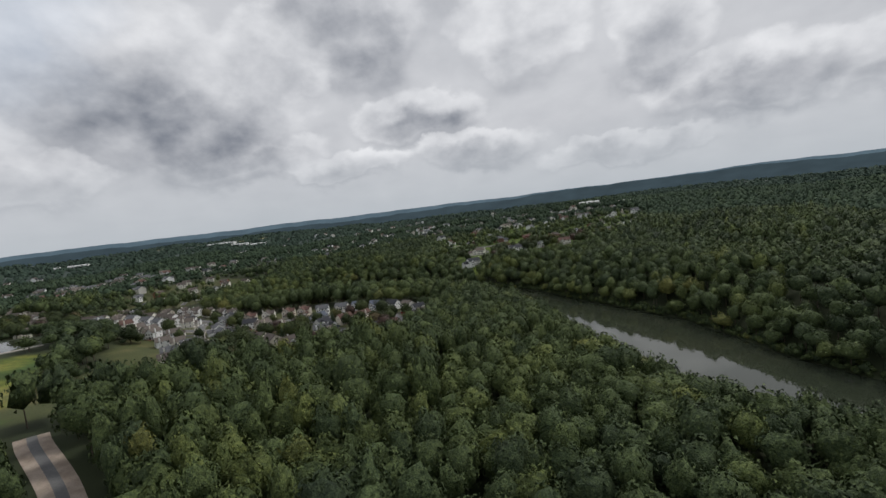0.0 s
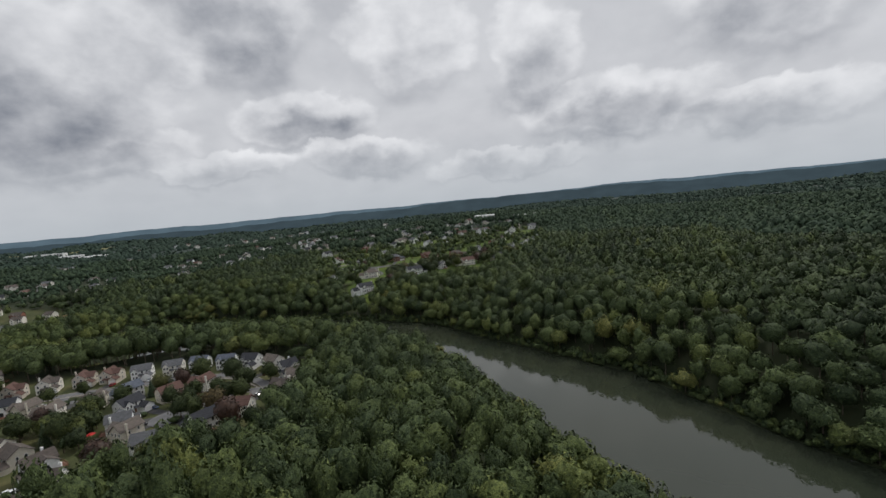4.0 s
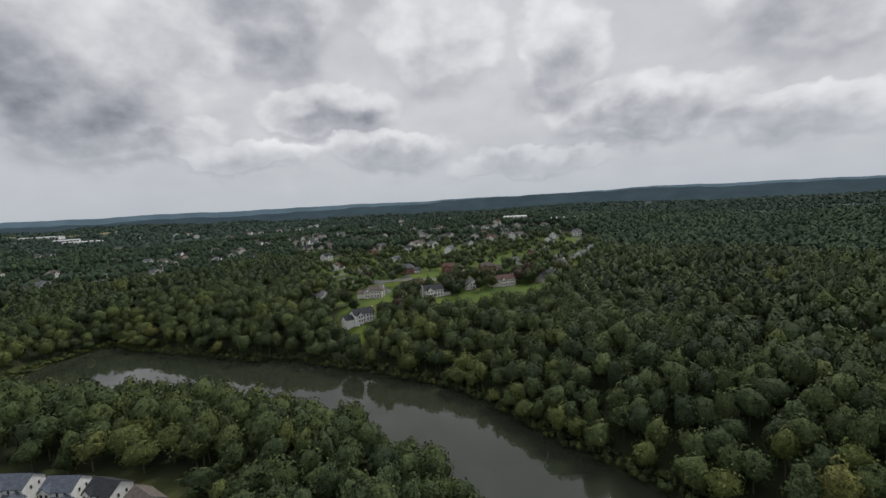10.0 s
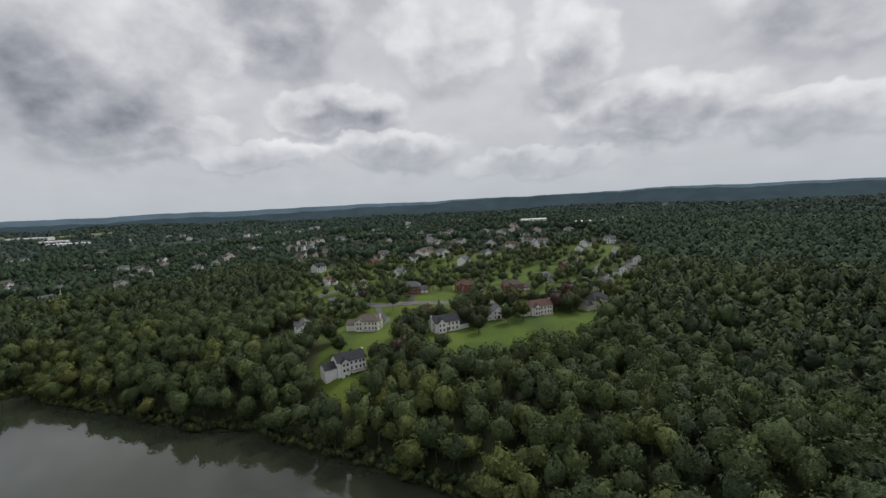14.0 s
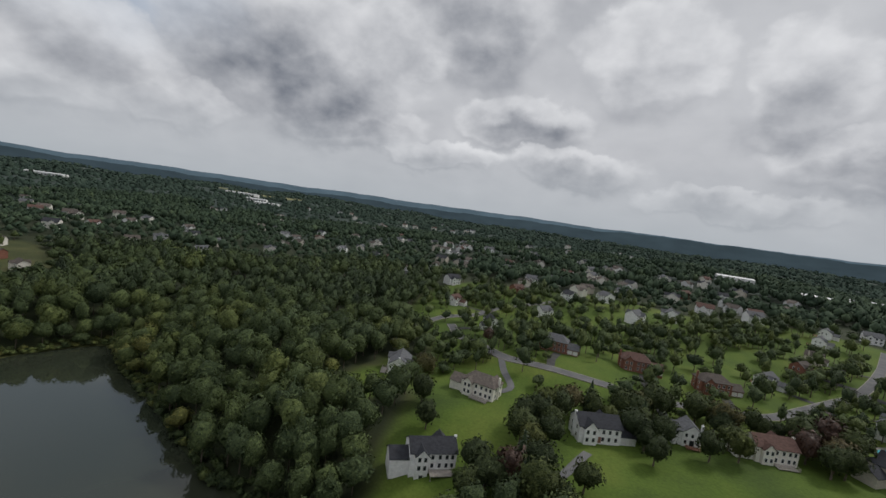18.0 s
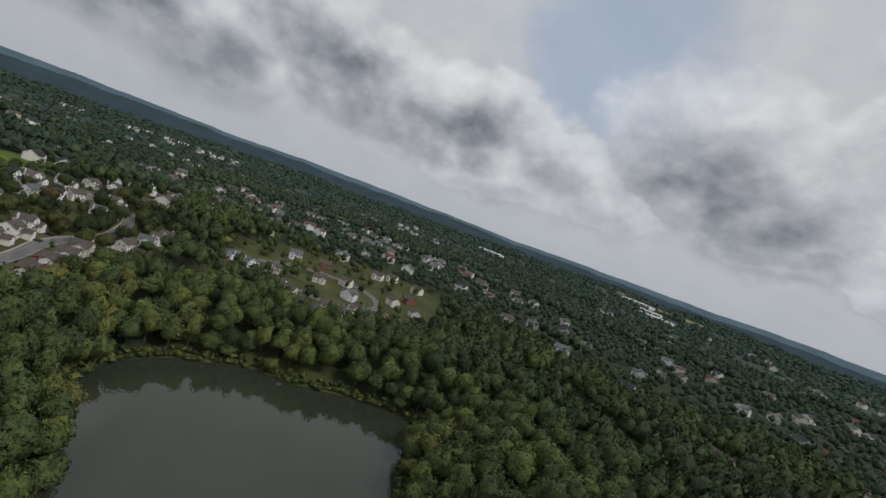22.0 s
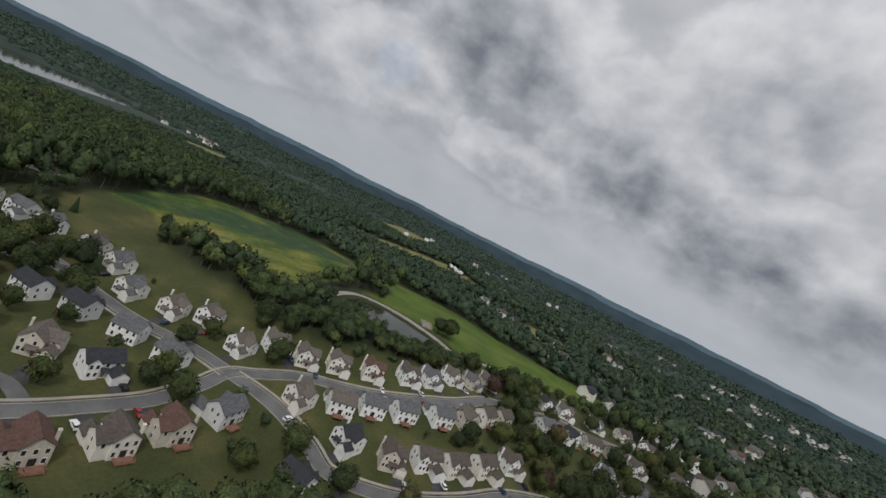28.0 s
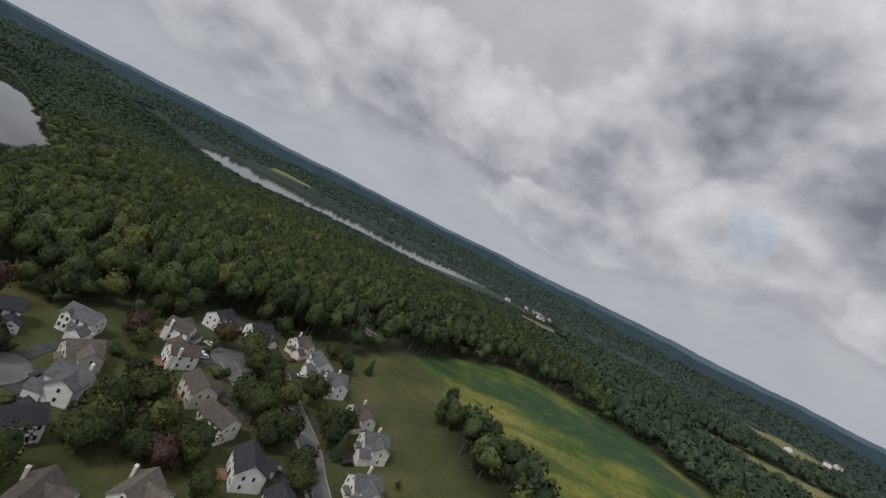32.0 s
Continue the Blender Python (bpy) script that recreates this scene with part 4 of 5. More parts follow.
def ribbon(name, pts, lo, hi, lift, mat, label, category, steps=2, drop=0.0):
    """A strip along pts between the offsets lo and hi, laid on the land; with drop it gets sides."""
    c = spline(pts)
    rows = []
    for k, p in enumerate(c):
        t = (c[min(k + 1, len(c) - 1)] - c[max(k - 1, 0)]).normalized()
        n = Vector((-t.y, t.x, 0))
        rows.append([p + n * (lo + (hi - lo) * j / steps) for j in range(steps + 1)])
    v = np.array([[q[:2] for q in r] for r in rows])
    z = height(v[..., 0], v[..., 1]) + lift
    v = np.concatenate([v, z[..., None]], -1)
    if drop:
        low = v[:, [0, -1]].copy()
        low[..., 2] -= drop
        v = np.concatenate([low[:, :1], v, low[:, 1:]], 1)
    n, m = v.shape[:2]
    ii = np.arange(n * m).reshape(n, m)
    f = np.stack([ii[:-1, :-1], ii[1:, :-1], ii[1:, 1:], ii[:-1, 1:]], -1).reshape(-1, 4)
    ob = new(name, mesh_from(name, v.reshape(-1, 3), f[:, ::-1], [mat], False))
    return tagged(ob, label, category, kind="structure")


def disc(name, x, y, r, lift, mat, label):
    a = np.linspace(0, 2 * np.pi, 40, endpoint=False)
    rings = [np.stack([x + r * s * np.cos(a), y + r * s * np.sin(a)], -1) for s in (0.05, 0.5, 1.0)]
    v = np.concatenate(rings)
    v = np.concatenate([v, (height(v[:, 0], v[:, 1]) + lift)[:, None]], 1)
    k = np.arange(40)
    f = np.concatenate([np.stack([k + 40 * j, k + 40 * (j + 1), (k + 1) % 40 + 40 * (j + 1), (k + 1) % 40 + 40 * j], -1) for j in (0, 1)])
    return tagged(new(name, mesh_from(name, v, f, [mat], False)), label, "road", kind="structure")


for k, line in enumerate(ROAD_LINES):
    wide = 2.9 if line is not LOOP else 2.4
    ribbon("road", line, -wide, wide, 0.30 + 0.012 * k, M_ASPHALT, "pale grey worn asphalt residential street", "road", 4)
    if line is LOOP:
        continue
    for s in (-1, 1):
        ribbon("kerb", line, s * wide if s > 0 else -wide - 0.3, s * wide + 0.3 if s > 0 else -wide, 0.44, M_CONCRETE, "pale concrete kerb along the street", "kerb", 1, 0.4)
    if line in (MAIN, SOUTH_STREET, CRESCENT):
        ribbon("pavement", line, wide + 1.3, wide + 2.5, 0.34, M_CONCRETE, "pale concrete footpath beside the street", "pavement", 1, 0.3)
disc("road_turning_circle", -130, 264, 10.0, 0.42, M_ASPHALT, "asphalt turning circle at the end of a court")
disc("road_turning_circle", -88, 327, 9.0, 0.42, M_ASPHALT, "asphalt turning circle round a planted island")
disc("road_turning_circle", -47, 346, 8.0, 0.43, M_ASPHALT, "asphalt turning circle beside pale houses")
for line in LANES:
    ribbon("driveway", line, -1.8, 1.8, 0.28, M_ASPHALT, "narrow grey asphalt driveway across the lawn", "driveway", 2)
TRACK = [(-176, 166), (-167, 158), (-147, 143), (-136, 134), (-120, 119), (-104, 103), (-90, 88)]
ribbon("road_track", TRACK, -5.5, 5.5, 0.2, M_GRAVEL, "pale bare gravel track through the woods", "road", 4)
ribbon("road_track_bed", TRACK, -1.6, 1.6, 0.28, M_ASPHALT, "narrow paved strip on the gravel track", "road", 2)
POND_PATH = [(-304, 308), (-309, 301), (-317, 293), (-328, 286), (-340, 280), (-352, 278), (-363, 284), (-371, 294), (-377, 308), (-381, 322), (-385, 337), (-388, 350), (-400, 354), (-430, 362), (-470, 386), (-510, 402)]
ribbon("pavement_embankment", POND_PATH[:12], -2.6, 2.6, 0.35, M_CONCRETE, "pale concrete embankment path round the basin pond", "path", 2, 0.6)
ribbon("pavement_trail", POND_PATH[11:], -1.3, 1.3, 0.3, M_CONCRETE, "pale narrow trail across the green meadow", "path", 2)


# ---- houses ----
def nearest_road(x, y, lines):
    best = (1e9, 0, 0)
    for line in lines:
        for (ax, ay), (bx, by) in zip(line[:-1], line[1:]):
            ex, ey = bx - ax, by - ay
            t = max(0, min(1, ((x - ax) * ex + (y - ay) * ey) / (ex * ex + ey * ey)))
            px, py = ax + t * ex, ay + t * ey
            best = min(best, (math.hypot(px - x, py - y), px, py))
    return best


def street_houses(text, group, lines, grow=1.0, drives=True):
    """Each word: style, wall and roof letters, then x,y. The house faces the nearest street."""
    for word in text.split():
        code, xy = word.split(":")
        x, y = (float(v) for v in xy.split(","))
        d, px, py = nearest_road(x, y, lines)
        turn = math.degrees(math.atan2(py - y, px - x)) + 90
        place_house(code, x, y, turn, group, grow)
        if drives and 9 < d < 40:
            side = Matrix.Rotation(radians(turn), 2)
            gx_, gy_ = side @ Vector((3.7 * grow, -7.2 * grow))
            ribbon("driveway", [(x + gx_, y + gy_), ((x + gx_ + px) / 2 + gx_ * 0.1, (y + gy_ + py) / 2 + gy_ * 0.1), (px + (side @ Vector((3.7, 0)))[0], py + (side @ Vector((3.7, 0)))[1])], -2.3, 2.3, 0.22, M_DRIVE, "dark asphalt house driveway", "driveway", 2)
            DRIVES.append((x + gx_ * 1.45, y + gy_ * 1.45, turn))


DRIVES = []
WEST_ROADS = [MAIN, LOOP, SOUTH_STREET, COURT, CRESCENT, INNER_COURT]
street_houses("Awg:-131,410 Acg:-113,411 Awu:-97,411 Awu:-79,405 Awc:-63,399 Act:-48,389 Bwc:-37,376 Bct:-32,361 Bcb:-38,338 Acr:-53,317 Awc:-66,307 Atr:-97,356 Bcr:-84,367 Agu:-123,372 Btb:-135,361 Awc:-112,345 Bwg:-107,324 Btt:-99,310 Awg:-83,292", "houses of the eastern court", WEST_ROADS)
street_houses("Bct:-150,350 Btt:-168,363 Awc:-183,373 Agc:-180,334 Awc:-165,324 Awg:-195,348 Awg:-207,365 Bwb:-106,268 Bwb:-117,285 Atb:-134,300 Acb:-148,311 Awc:-108,240 Awc:-126,235 Bcb:-147,230 Awg:-161,241 Bwg:-172,253 Bcb:-189,270 Bcg:-198,287 Bcg:-200,311 Bct:-216,323 Bwt:-231,328", "houses of the southern street", WEST_ROADS)
street_houses("Bwt:-238,354 Bwt:-255,352 Bct:-266,364 Bct:-281,370 Bcr:-297,378 Bwb:-316,385 Bwg:-330,388 Bwt:-352,385 Btg:-372,386 Bct:-395,383 Bct:-250,393 Awt:-267,399 Awg:-283,402 Awg:-298,408 Awg:-317,415 Btt:-333,418 Acb:-350,418 Atb:-364,420", "houses of the upper street", WEST_ROADS)
street_houses("Bwc:-262,417 Btb:-277,429 Awb:-292,434 Acb:-304,440 Acb:-321,444 Bwb:-343,445 Awc:-232,432 Bcb:-239,451 Bgb:-255,460 Bcb:-272,467 Bwb:-289,471 Bwb:-303,474 Btb:-324,476 Acb:-359,494 Bwg:-380,503 Bwb:-396,509 Bwb:-411,514 Btr:-149,411 Btr:-164,411 Bcb:-183,410 Btr:-199,406 Agg:-218,399", "houses of the crescent", WEST_ROADS)
street_houses("Awg:-403,428 Bwc:-420,438 Acb:-438,446 Atb:-453,457 Bwb:-462,469 Bwb:-488,489 Bwg:-419,466 Bwc:-439,407 Bwt:-453,416 Bwg:-478,430 Acb:-505,443 Bwb:-518,458", "houses of the western end", WEST_ROADS)
NORTH_ROADS = [HILL_ROAD, RIDGE_ROAD, LANES[0], LANES[1]]
for word, turn in (("Gwc:22,589", 205), ("Ect:34,644", 160), ("Gwc:84,625", 15), ("Gwg:-12,663", 100)):
    code, xy = word.split(":")
    place_house(code, *(float(v) for v in xy.split(",")), turn, "country houses on the hill", 1.05)
street_houses("Awr:-9,815 Awc:29,757 Ekg:71,718 Ekr:119,716 Bwg:123,638 Gcr:156,638 Etc:202,640 Ewg:237,689 Awg:200,735 Ekb:159,707 Akb:238,771 Btb:262,800 Awg:300,862 Awg:322,893 Awg:278,723 Awg:310,753", "houses on the hill", NORTH_ROADS, 1.05)
street_houses("Pwg:68,824 Pkr:43,903 Pwg:58,989 Pwc:95,890 Pwg:131,900 Pwg:158,956 Pwg:144,835 Pwg:180,859 Pwc:-25,893 Pkr:247,1035 Pwg:371,911", "houses beyond the hill", NORTH_ROADS, 1.1, False)
street_houses("Bwu:-414,565 Bwg:-401,580 Bcb:-401,599 Acb:-354,597 Acb:-338,603 Acb:-315,604 Awg:-301,615 Atb:-323,632 Bgg:-310,640 Bcb:-332,657 Bco:-316,679 Pwg:-466,628 Pkb:-455,657 Pcb:-401,641 Pcb:-410,670 Pcb:-458,720 Pcb:-461,739 Pwg:-370,663 Pkb:-393,734 Pcb:-379,711 Pcb:-353,724 Pcb:-432,760", "houses north of the inlet", [NW_STREET], 1.0, False)
for x, y, turn in ((-560, 560, 25), (-545, 600, 25), (-600, 590, 30), (-640, 640, 60), (-690, 600, 20)):
    place_house("Ttb", x, y, turn, "town house rows")


def house_tiny(wall, roof):
    """A very far house: body and wing under two roofs."""
    h = new("house")
    w, r = WALLS[wall], ROOFS[roof]
    part("wall", gable_body(-6.5, 6.5, -4.4, 4.4, -3.0, 6.0, 3.0, "x"), w, h)
    part("roof", gable_roof(-6.5, 6.5, -4.4, 4.4, 6.0, 3.0, "x"), r, h)
    part("wing", gable_body(-4.8, 0.4, -7.5, 6.0, -3.0, 5.6, 2.2, "y"), w, h)
    part("wing_roof", gable_roof(-4.8, 0.4, -7.5, 6.0, 5.6, 2.2, "y"), r, h)
    return h


BUILDERS["Q"] = house_tiny
STYLE_WORDS["Q"] = "far-off {w} house with {r} roof among trees"
far_rng = random.Random(77)


def house_swarm(name, spots, label):
    """Houses too far to tell apart, joined into one object."""
    verts, faces, slots, mats = [], [], [], []
    for wall, roof, x, y, turn in spots:
        m = pose(x, y, ground_level(x, y) + 0.35, 0, 0, turn) @ Matrix.Diagonal((1.1, 1.1, 1.1, 1))
        for bm, mat in ((gable_body(-6.5, 6.5, -4.4, 4.4, -3.0, 6.0, 3.0, "x"), WALLS[wall]), (gable_roof(-6.5, 6.5, -4.4, 4.4, 6.0, 3.0, "x"), ROOFS[roof]),
                        (gable_body(-4.8, 0.4, -7.5, 6.0, -3.0, 5.6, 2.2, "y"), WALLS[wall]), (gable_roof(-4.8, 0.4, -7.5, 6.0, 5.6, 2.2, "y"), ROOFS[roof])):
            if mat not in mats:
                mats.append(mat)
            bm.verts.index_update()
            at = len(verts)
            verts += [m @ v.co for v in bm.verts]
            for f in bm.faces:
                faces.append([at + v.index for v in f.verts])
                slots.append(mats.index(mat))
            bm.free()
    me = bpy.data.meshes.new(name)
    me.from_pydata(verts, [], faces)
    for mat in mats:
        me.materials.append(mat)
    me.polygons.foreach_set("material_index", slots)
    me.update()
    tagged(new(name, me), label, "houses", kind="stuff")


def ground_level(x, y):
    return float(height(np.array([x]), np.array([y]))[0])


SWARM = []
for x0, x1, y0, y1, n, group in ((-100, 380, 880, 1250, 66, "far houses past the hill"), (-900, -480, 480, 1050, 70, "far houses to the north-west"), (-1250, -620, 120, 520, 46, ""), (-480, -60, 830, 1300, 36, ""),
                             (-1500, -900, -500, 100, 30, ""), (-700, 500, 1250, 2000, 50, ""), (-2000, -1700, 120, 650, 54, ""), (-620, -480, 380, 520, 10, "houses past the western end"), (-760, -420, -1000, -740, 16, ""), (-1300, -800, 600, 1200, 40, "")):
    for _ in range(n):
        x, y = far_rng.uniform(x0, x1), far_rng.uniform(y0, y1)
        if any((x - hx) ** 2 + (y - hy) ** 2 < 400 for hx, hy, *_ in HOUSES):
            continue
        wall, roof, turn = far_rng.choice("wwcctg"), far_rng.choice("ggbbcrt"), far_rng.uniform(0, 360)
        if group:
            place_house("Q" + wall + roof, x, y, turn, group, 1.1)
        else:
            SWARM.append((WALL_CODE[wall], ROOF_CODE[roof], x, y, turn))
            HOUSES.append((x, y, turn, "Q"))
house_swarm("distant_houses", SWARM, "many pale houses scattered through the distant woods")


for x, y, turn in ((-668, 566, 60), (-640, 590, 60), (-612, 566, 150), (-590, 596, 70), (-640, 630, 40)):
    place_house("Ttb", x, y, turn, "far terraces to the north-west", 1.0)


def warehouse(x, y, turn, length, width, wall_mat, roof_mat):
    w = new("warehouse")
    part("wall", box(bmesh.new(), -length / 2, length / 2, -width / 2, width / 2, -3, 7), wall_mat, w)
    part("roof", gable_roof(-length / 2, length / 2, -width / 2, width / 2, 7, 1.6, "x", 0.6), roof_mat, w)
    for k in range(int(length / 9)):
        part("loading_door", box(bmesh.new(), -length / 2 + 3 + k * 9, -length / 2 + 7 + k * 9, -width / 2 - 0.15, -width / 2 + 0.05, 0, 4), M_GLASS, w)
    w.matrix_basis = pose(x, y, float(height(np.array([x]), np.array([y]))[0]) + 4, 0, 0, turn)
    HOUSES.append((x, y, turn, "Q"))
    return tagged(w, "long low white commercial building with pale flat roof", "warehouse", "far commercial buildings")


for args in ((440, 1110, -20, 60, 26), (520, 1140, -18, 80, 30), (370, 1200, -10, 50, 22), (-775, 1708, 15, 90, 40), (-1033, 1960, 10, 110, 45), (-900, 1850, 20, 70, 35), (-1000, 160, 30, 45, 18), (-1270, 1440, 25, 90, 30)):
    warehouse(*args, M_WHITE, WALLS["grey"])


# ---- cars, pool, garden things ----
CAR_PAINT = {"white": (0.75, 0.75, 0.74), "silver": (0.42, 0.43, 0.44), "black": (0.02, 0.02, 0.022), "blue": (0.04, 0.07, 0.14), "red": (0.30, 0.03, 0.03)}
CAR_MATS = {k: material(k + "_car_paint", (lambda c: lambda nt: c)(c), 0.25, gloss=0.5) for k, c in CAR_PAINT.items()}
M_TYRE = material("tyre_rubber", lambda nt: (0.02, 0.02, 0.02), 0.85)
M_RED_CLOTH = material("red_cloth", two_tone((0.42, 0.03, 0.03), (0.52, 0.05, 0.04), 1.0), 0.8)


def car(paint):
    c = new("car")
    bm = extrude(bmesh.new(), [(-2.3, 0.35), (2.3, 0.35), (2.35, 0.75), (1.35, 0.95), (-2.25, 1.0), (-2.35, 0.7)], -0.9, 0.9, "y")
    bmesh.ops.rotate(bm, verts=bm.verts, matrix=Matrix.Rotation(radians(90), 3, "Z"))
    for v in bm.verts:
        v.co = Vector((v.co.x, v.co.y, v.co.z))
    part("body", bm, CAR_MATS[paint], c)
    bm = extrude(bmesh.new(), [(-2.0, 0.95), (0.95, 0.95), (0.25, 1.45), (-1.6, 1.5)], -0.78, 0.78, "y")
    bmesh.ops.rotate(bm, verts=bm.verts, matrix=Matrix.Rotation(radians(90), 3, "Z"))
    part("cabin_glass", bm, M_GLASS, c, "dark tinted car windows")
    bm = box(bmesh.new(), -0.72, 0.72, -1.5, 0.2, 1.47, 1.54)
    part("roof", bm, CAR_MATS[paint], c)
    for x in (-0.85, 0.85):
        for y in (-1.45, 1.4):
            bm = bmesh.new()
            bmesh.ops.create_cone(bm, cap_ends=True, segments=14, radius1=0.34, radius2=0.34, depth=0.22, matrix=Matrix.Translation((x, y, 0.34)) @ Matrix.Rotation(radians(90), 4, "Y"))
            part("wheel", bm, M_TYRE, c)
    return tagged(c, paint + " parked car on an asphalt driveway", "car", "parked cars")


CARS = {k: car(k) for k in CAR_PAINT}
car_rng = random.Random(3)
used = set()
for k, (x, y, turn) in enumerate(DRIVES):
    if k % 3 == 1:
        continue
    if (x + 60) ** 2 + (y - 300) ** 2 > 420 ** 2 or len(used) > 42 and False:
        continue
    paint = car_rng.choice(list(CAR_PAINT))
    m = pose(x + car_rng.uniform(-0.6, 0.6), y + car_rng.uniform(-0.6, 0.6), float(height(np.array([x]), np.array([y]))[0]) + 0.3, 0, 0, turn + car_rng.choice((0, 180)))
    if paint in used:
        copy_thing(CARS[paint], m)
    else:
        used.add(paint)
        CARS[paint].matrix_basis = m
for paint, x, y, turn in (("black", -150, 283, 140), ("black", -147, 280, 140), ("silver", -164, 283, 145), ("white", -120, 273, 60), ("white", -66, 384, 30), ("black", -215, 346, 40)):
    copy_thing(CARS[paint], pose(x, y, float(height(np.array([x]), np.array([y]))[0]) + 0.45, 0, 0, turn))


def patio_umbrella(x, y):
    u = new("patio_umbrella")
    bm = bmesh.new()
    bmesh.ops.create_cone(bm, cap_ends=False, segments=10, radius1=1.9, radius2=0.05, depth=0.7, matrix=Matrix.Translation((0, 0, 2.6)))
    part("canopy", bm, M_RED_CLOTH, u, "red cloth canopy")
    bm = bmesh.new()
    bmesh.ops.create_cone(bm, cap_ends=True, segments=8, radius1=0.04, radius2=0.04, depth=2.9, matrix=Matrix.Translation((0, 0, 1.45)))
    part("pole", bm, M_WHITE, u)
    u.location = (x, y, float(height(np.array([x]), np.array([y]))[0]) + 0.4)
    return tagged(u, "open red patio umbrella on a timber deck", "umbrella")


patio_umbrella(-116, 317)


def swimming_pool(x, y, turn):
    p = new("swimming_pool")
    part("surround", box(bmesh.new(), -7.5, 7.5, -5, 5, -1.5, 0.25), M_CONCRETE, p, "pale concrete pool surround")
    bm = bmesh.new()
    bm.faces.new([bm.verts.new((5.2 * math.cos(a) * (1 + 0.12 * math.cos(2 * a)), 2.8 * math.sin(a), 0.27)) for a in np.arange(28) * 2 * math.pi / 28])
    part("water", bm, M_POOL, p, "bright turquoise pool water")
    p.matrix_basis = pose(x, y, float(height(np.array([x]), np.array([y]))[0]) + 0.3, 0, 0, turn)
    return tagged(p, "small turquoise swimming pool beside a white house", "pool")


swimming_pool(217, 664, 20)


def stone_enclosure(x, y, turn):
    e = new("stone_enclosure")
    for name, b in (("wall", (-6, 6, -4.3, -3.9)), ("wall", (-6, 6, 3.9, 4.3)), ("wall", (-6.4, -6, -4.3, 4.3)), ("wall", (6, 6.4, -4.3, 1.5))):
        part(name, box(bmesh.new(), *b, -1.5, 1.6), M_STONE_WALL, e)
    part("floor_slab", box(bmesh.new(), -6, 6, -3.9, 3.9, -1.5, 0.1), M_GRAVEL, e)
    e.matrix_basis = pose(x, y, float(height(np.array([x]), np.array([y]))[0]) + 0.2, 0, 0, turn)
    return tagged(e, "roofless pale stone enclosure beside the meadow path", "enclosure")


stone_enclosure(-394, 314, 55)


def building_site(x, y, turn):
    """Graded bare earth with the first pale slabs and frames of new houses on it."""
    e = new("building_site")
    rs = np.random.default_rng(77)
    bm = bmesh.new()
    rim = [(42 * math.cos(a) * rs.uniform(0.8, 1.1), 20 * math.sin(a) * rs.uniform(0.75, 1.1)) for a in np.arange(16) * math.pi / 8]
    bm.faces.new([bm.verts.new((px, py, 0.4)) for px, py in rim])
    bmesh.ops.solidify(bm, geom=bm.faces[:], thickness=4.0)
    part("bare_earth", bm, M_EARTH, e, "graded orange-brown bare earth")
    for k in range(11):
        px, py = -32 + 6.4 * k + rs.uniform(-1, 1), rs.uniform(-9, 9)
        w, d, h = rs.uniform(2.5, 5), rs.uniform(2, 4), rs.uniform(1.2, 4.5)
        part("house_frame" if h > 2.5 else "foundation", gable_box(px, py, w, d, h), M_WHITE, e, "unfinished pale timber and sheathing")
    e.matrix_basis = pose(x, y, float(height(np.array([x]), np.array([y]))[0]) + 1.0, 0, 0, turn)
    return tagged(e, "far building site with bare orange earth and pale unfinished houses", "building site")


def gable_box(px, py, w, d, h):
    bm = bmesh.new()
    lo = [bm.verts.new((px + a * w, py + b * d, 0)) for a, b in ((-1, -1), (1, -1), (1, 1), (-1, 1))]
    hi = [bm.verts.new((px + a * w, py + b * d, h)) for a, b in ((-1, -1), (1, -1), (1, 1), (-1, 1))]
    ridge = [bm.verts.new((px + a * w, py, h * 1.35)) for a in (-1, 1)]
    for k in range(4):
        bm.faces.new((lo[k], lo[(k + 1) % 4], hi[(k + 1) % 4], hi[k]))
    bm.faces.new((hi[0], hi[1], ridge[1], ridge[0]))
    bm.faces.new((hi[2], hi[3], ridge[0], ridge[1]))
    bm.faces.new((hi[1], hi[2], ridge[1]))
    bm.faces.new((hi[3], hi[0], ridge[0]))
    return bm


M_EARTH = material("bare_earth", two_tone((0.30, 0.19, 0.11), (0.42, 0.30, 0.19), 0.06, 0.5), 0.95)
building_site(-800, -28, 55)


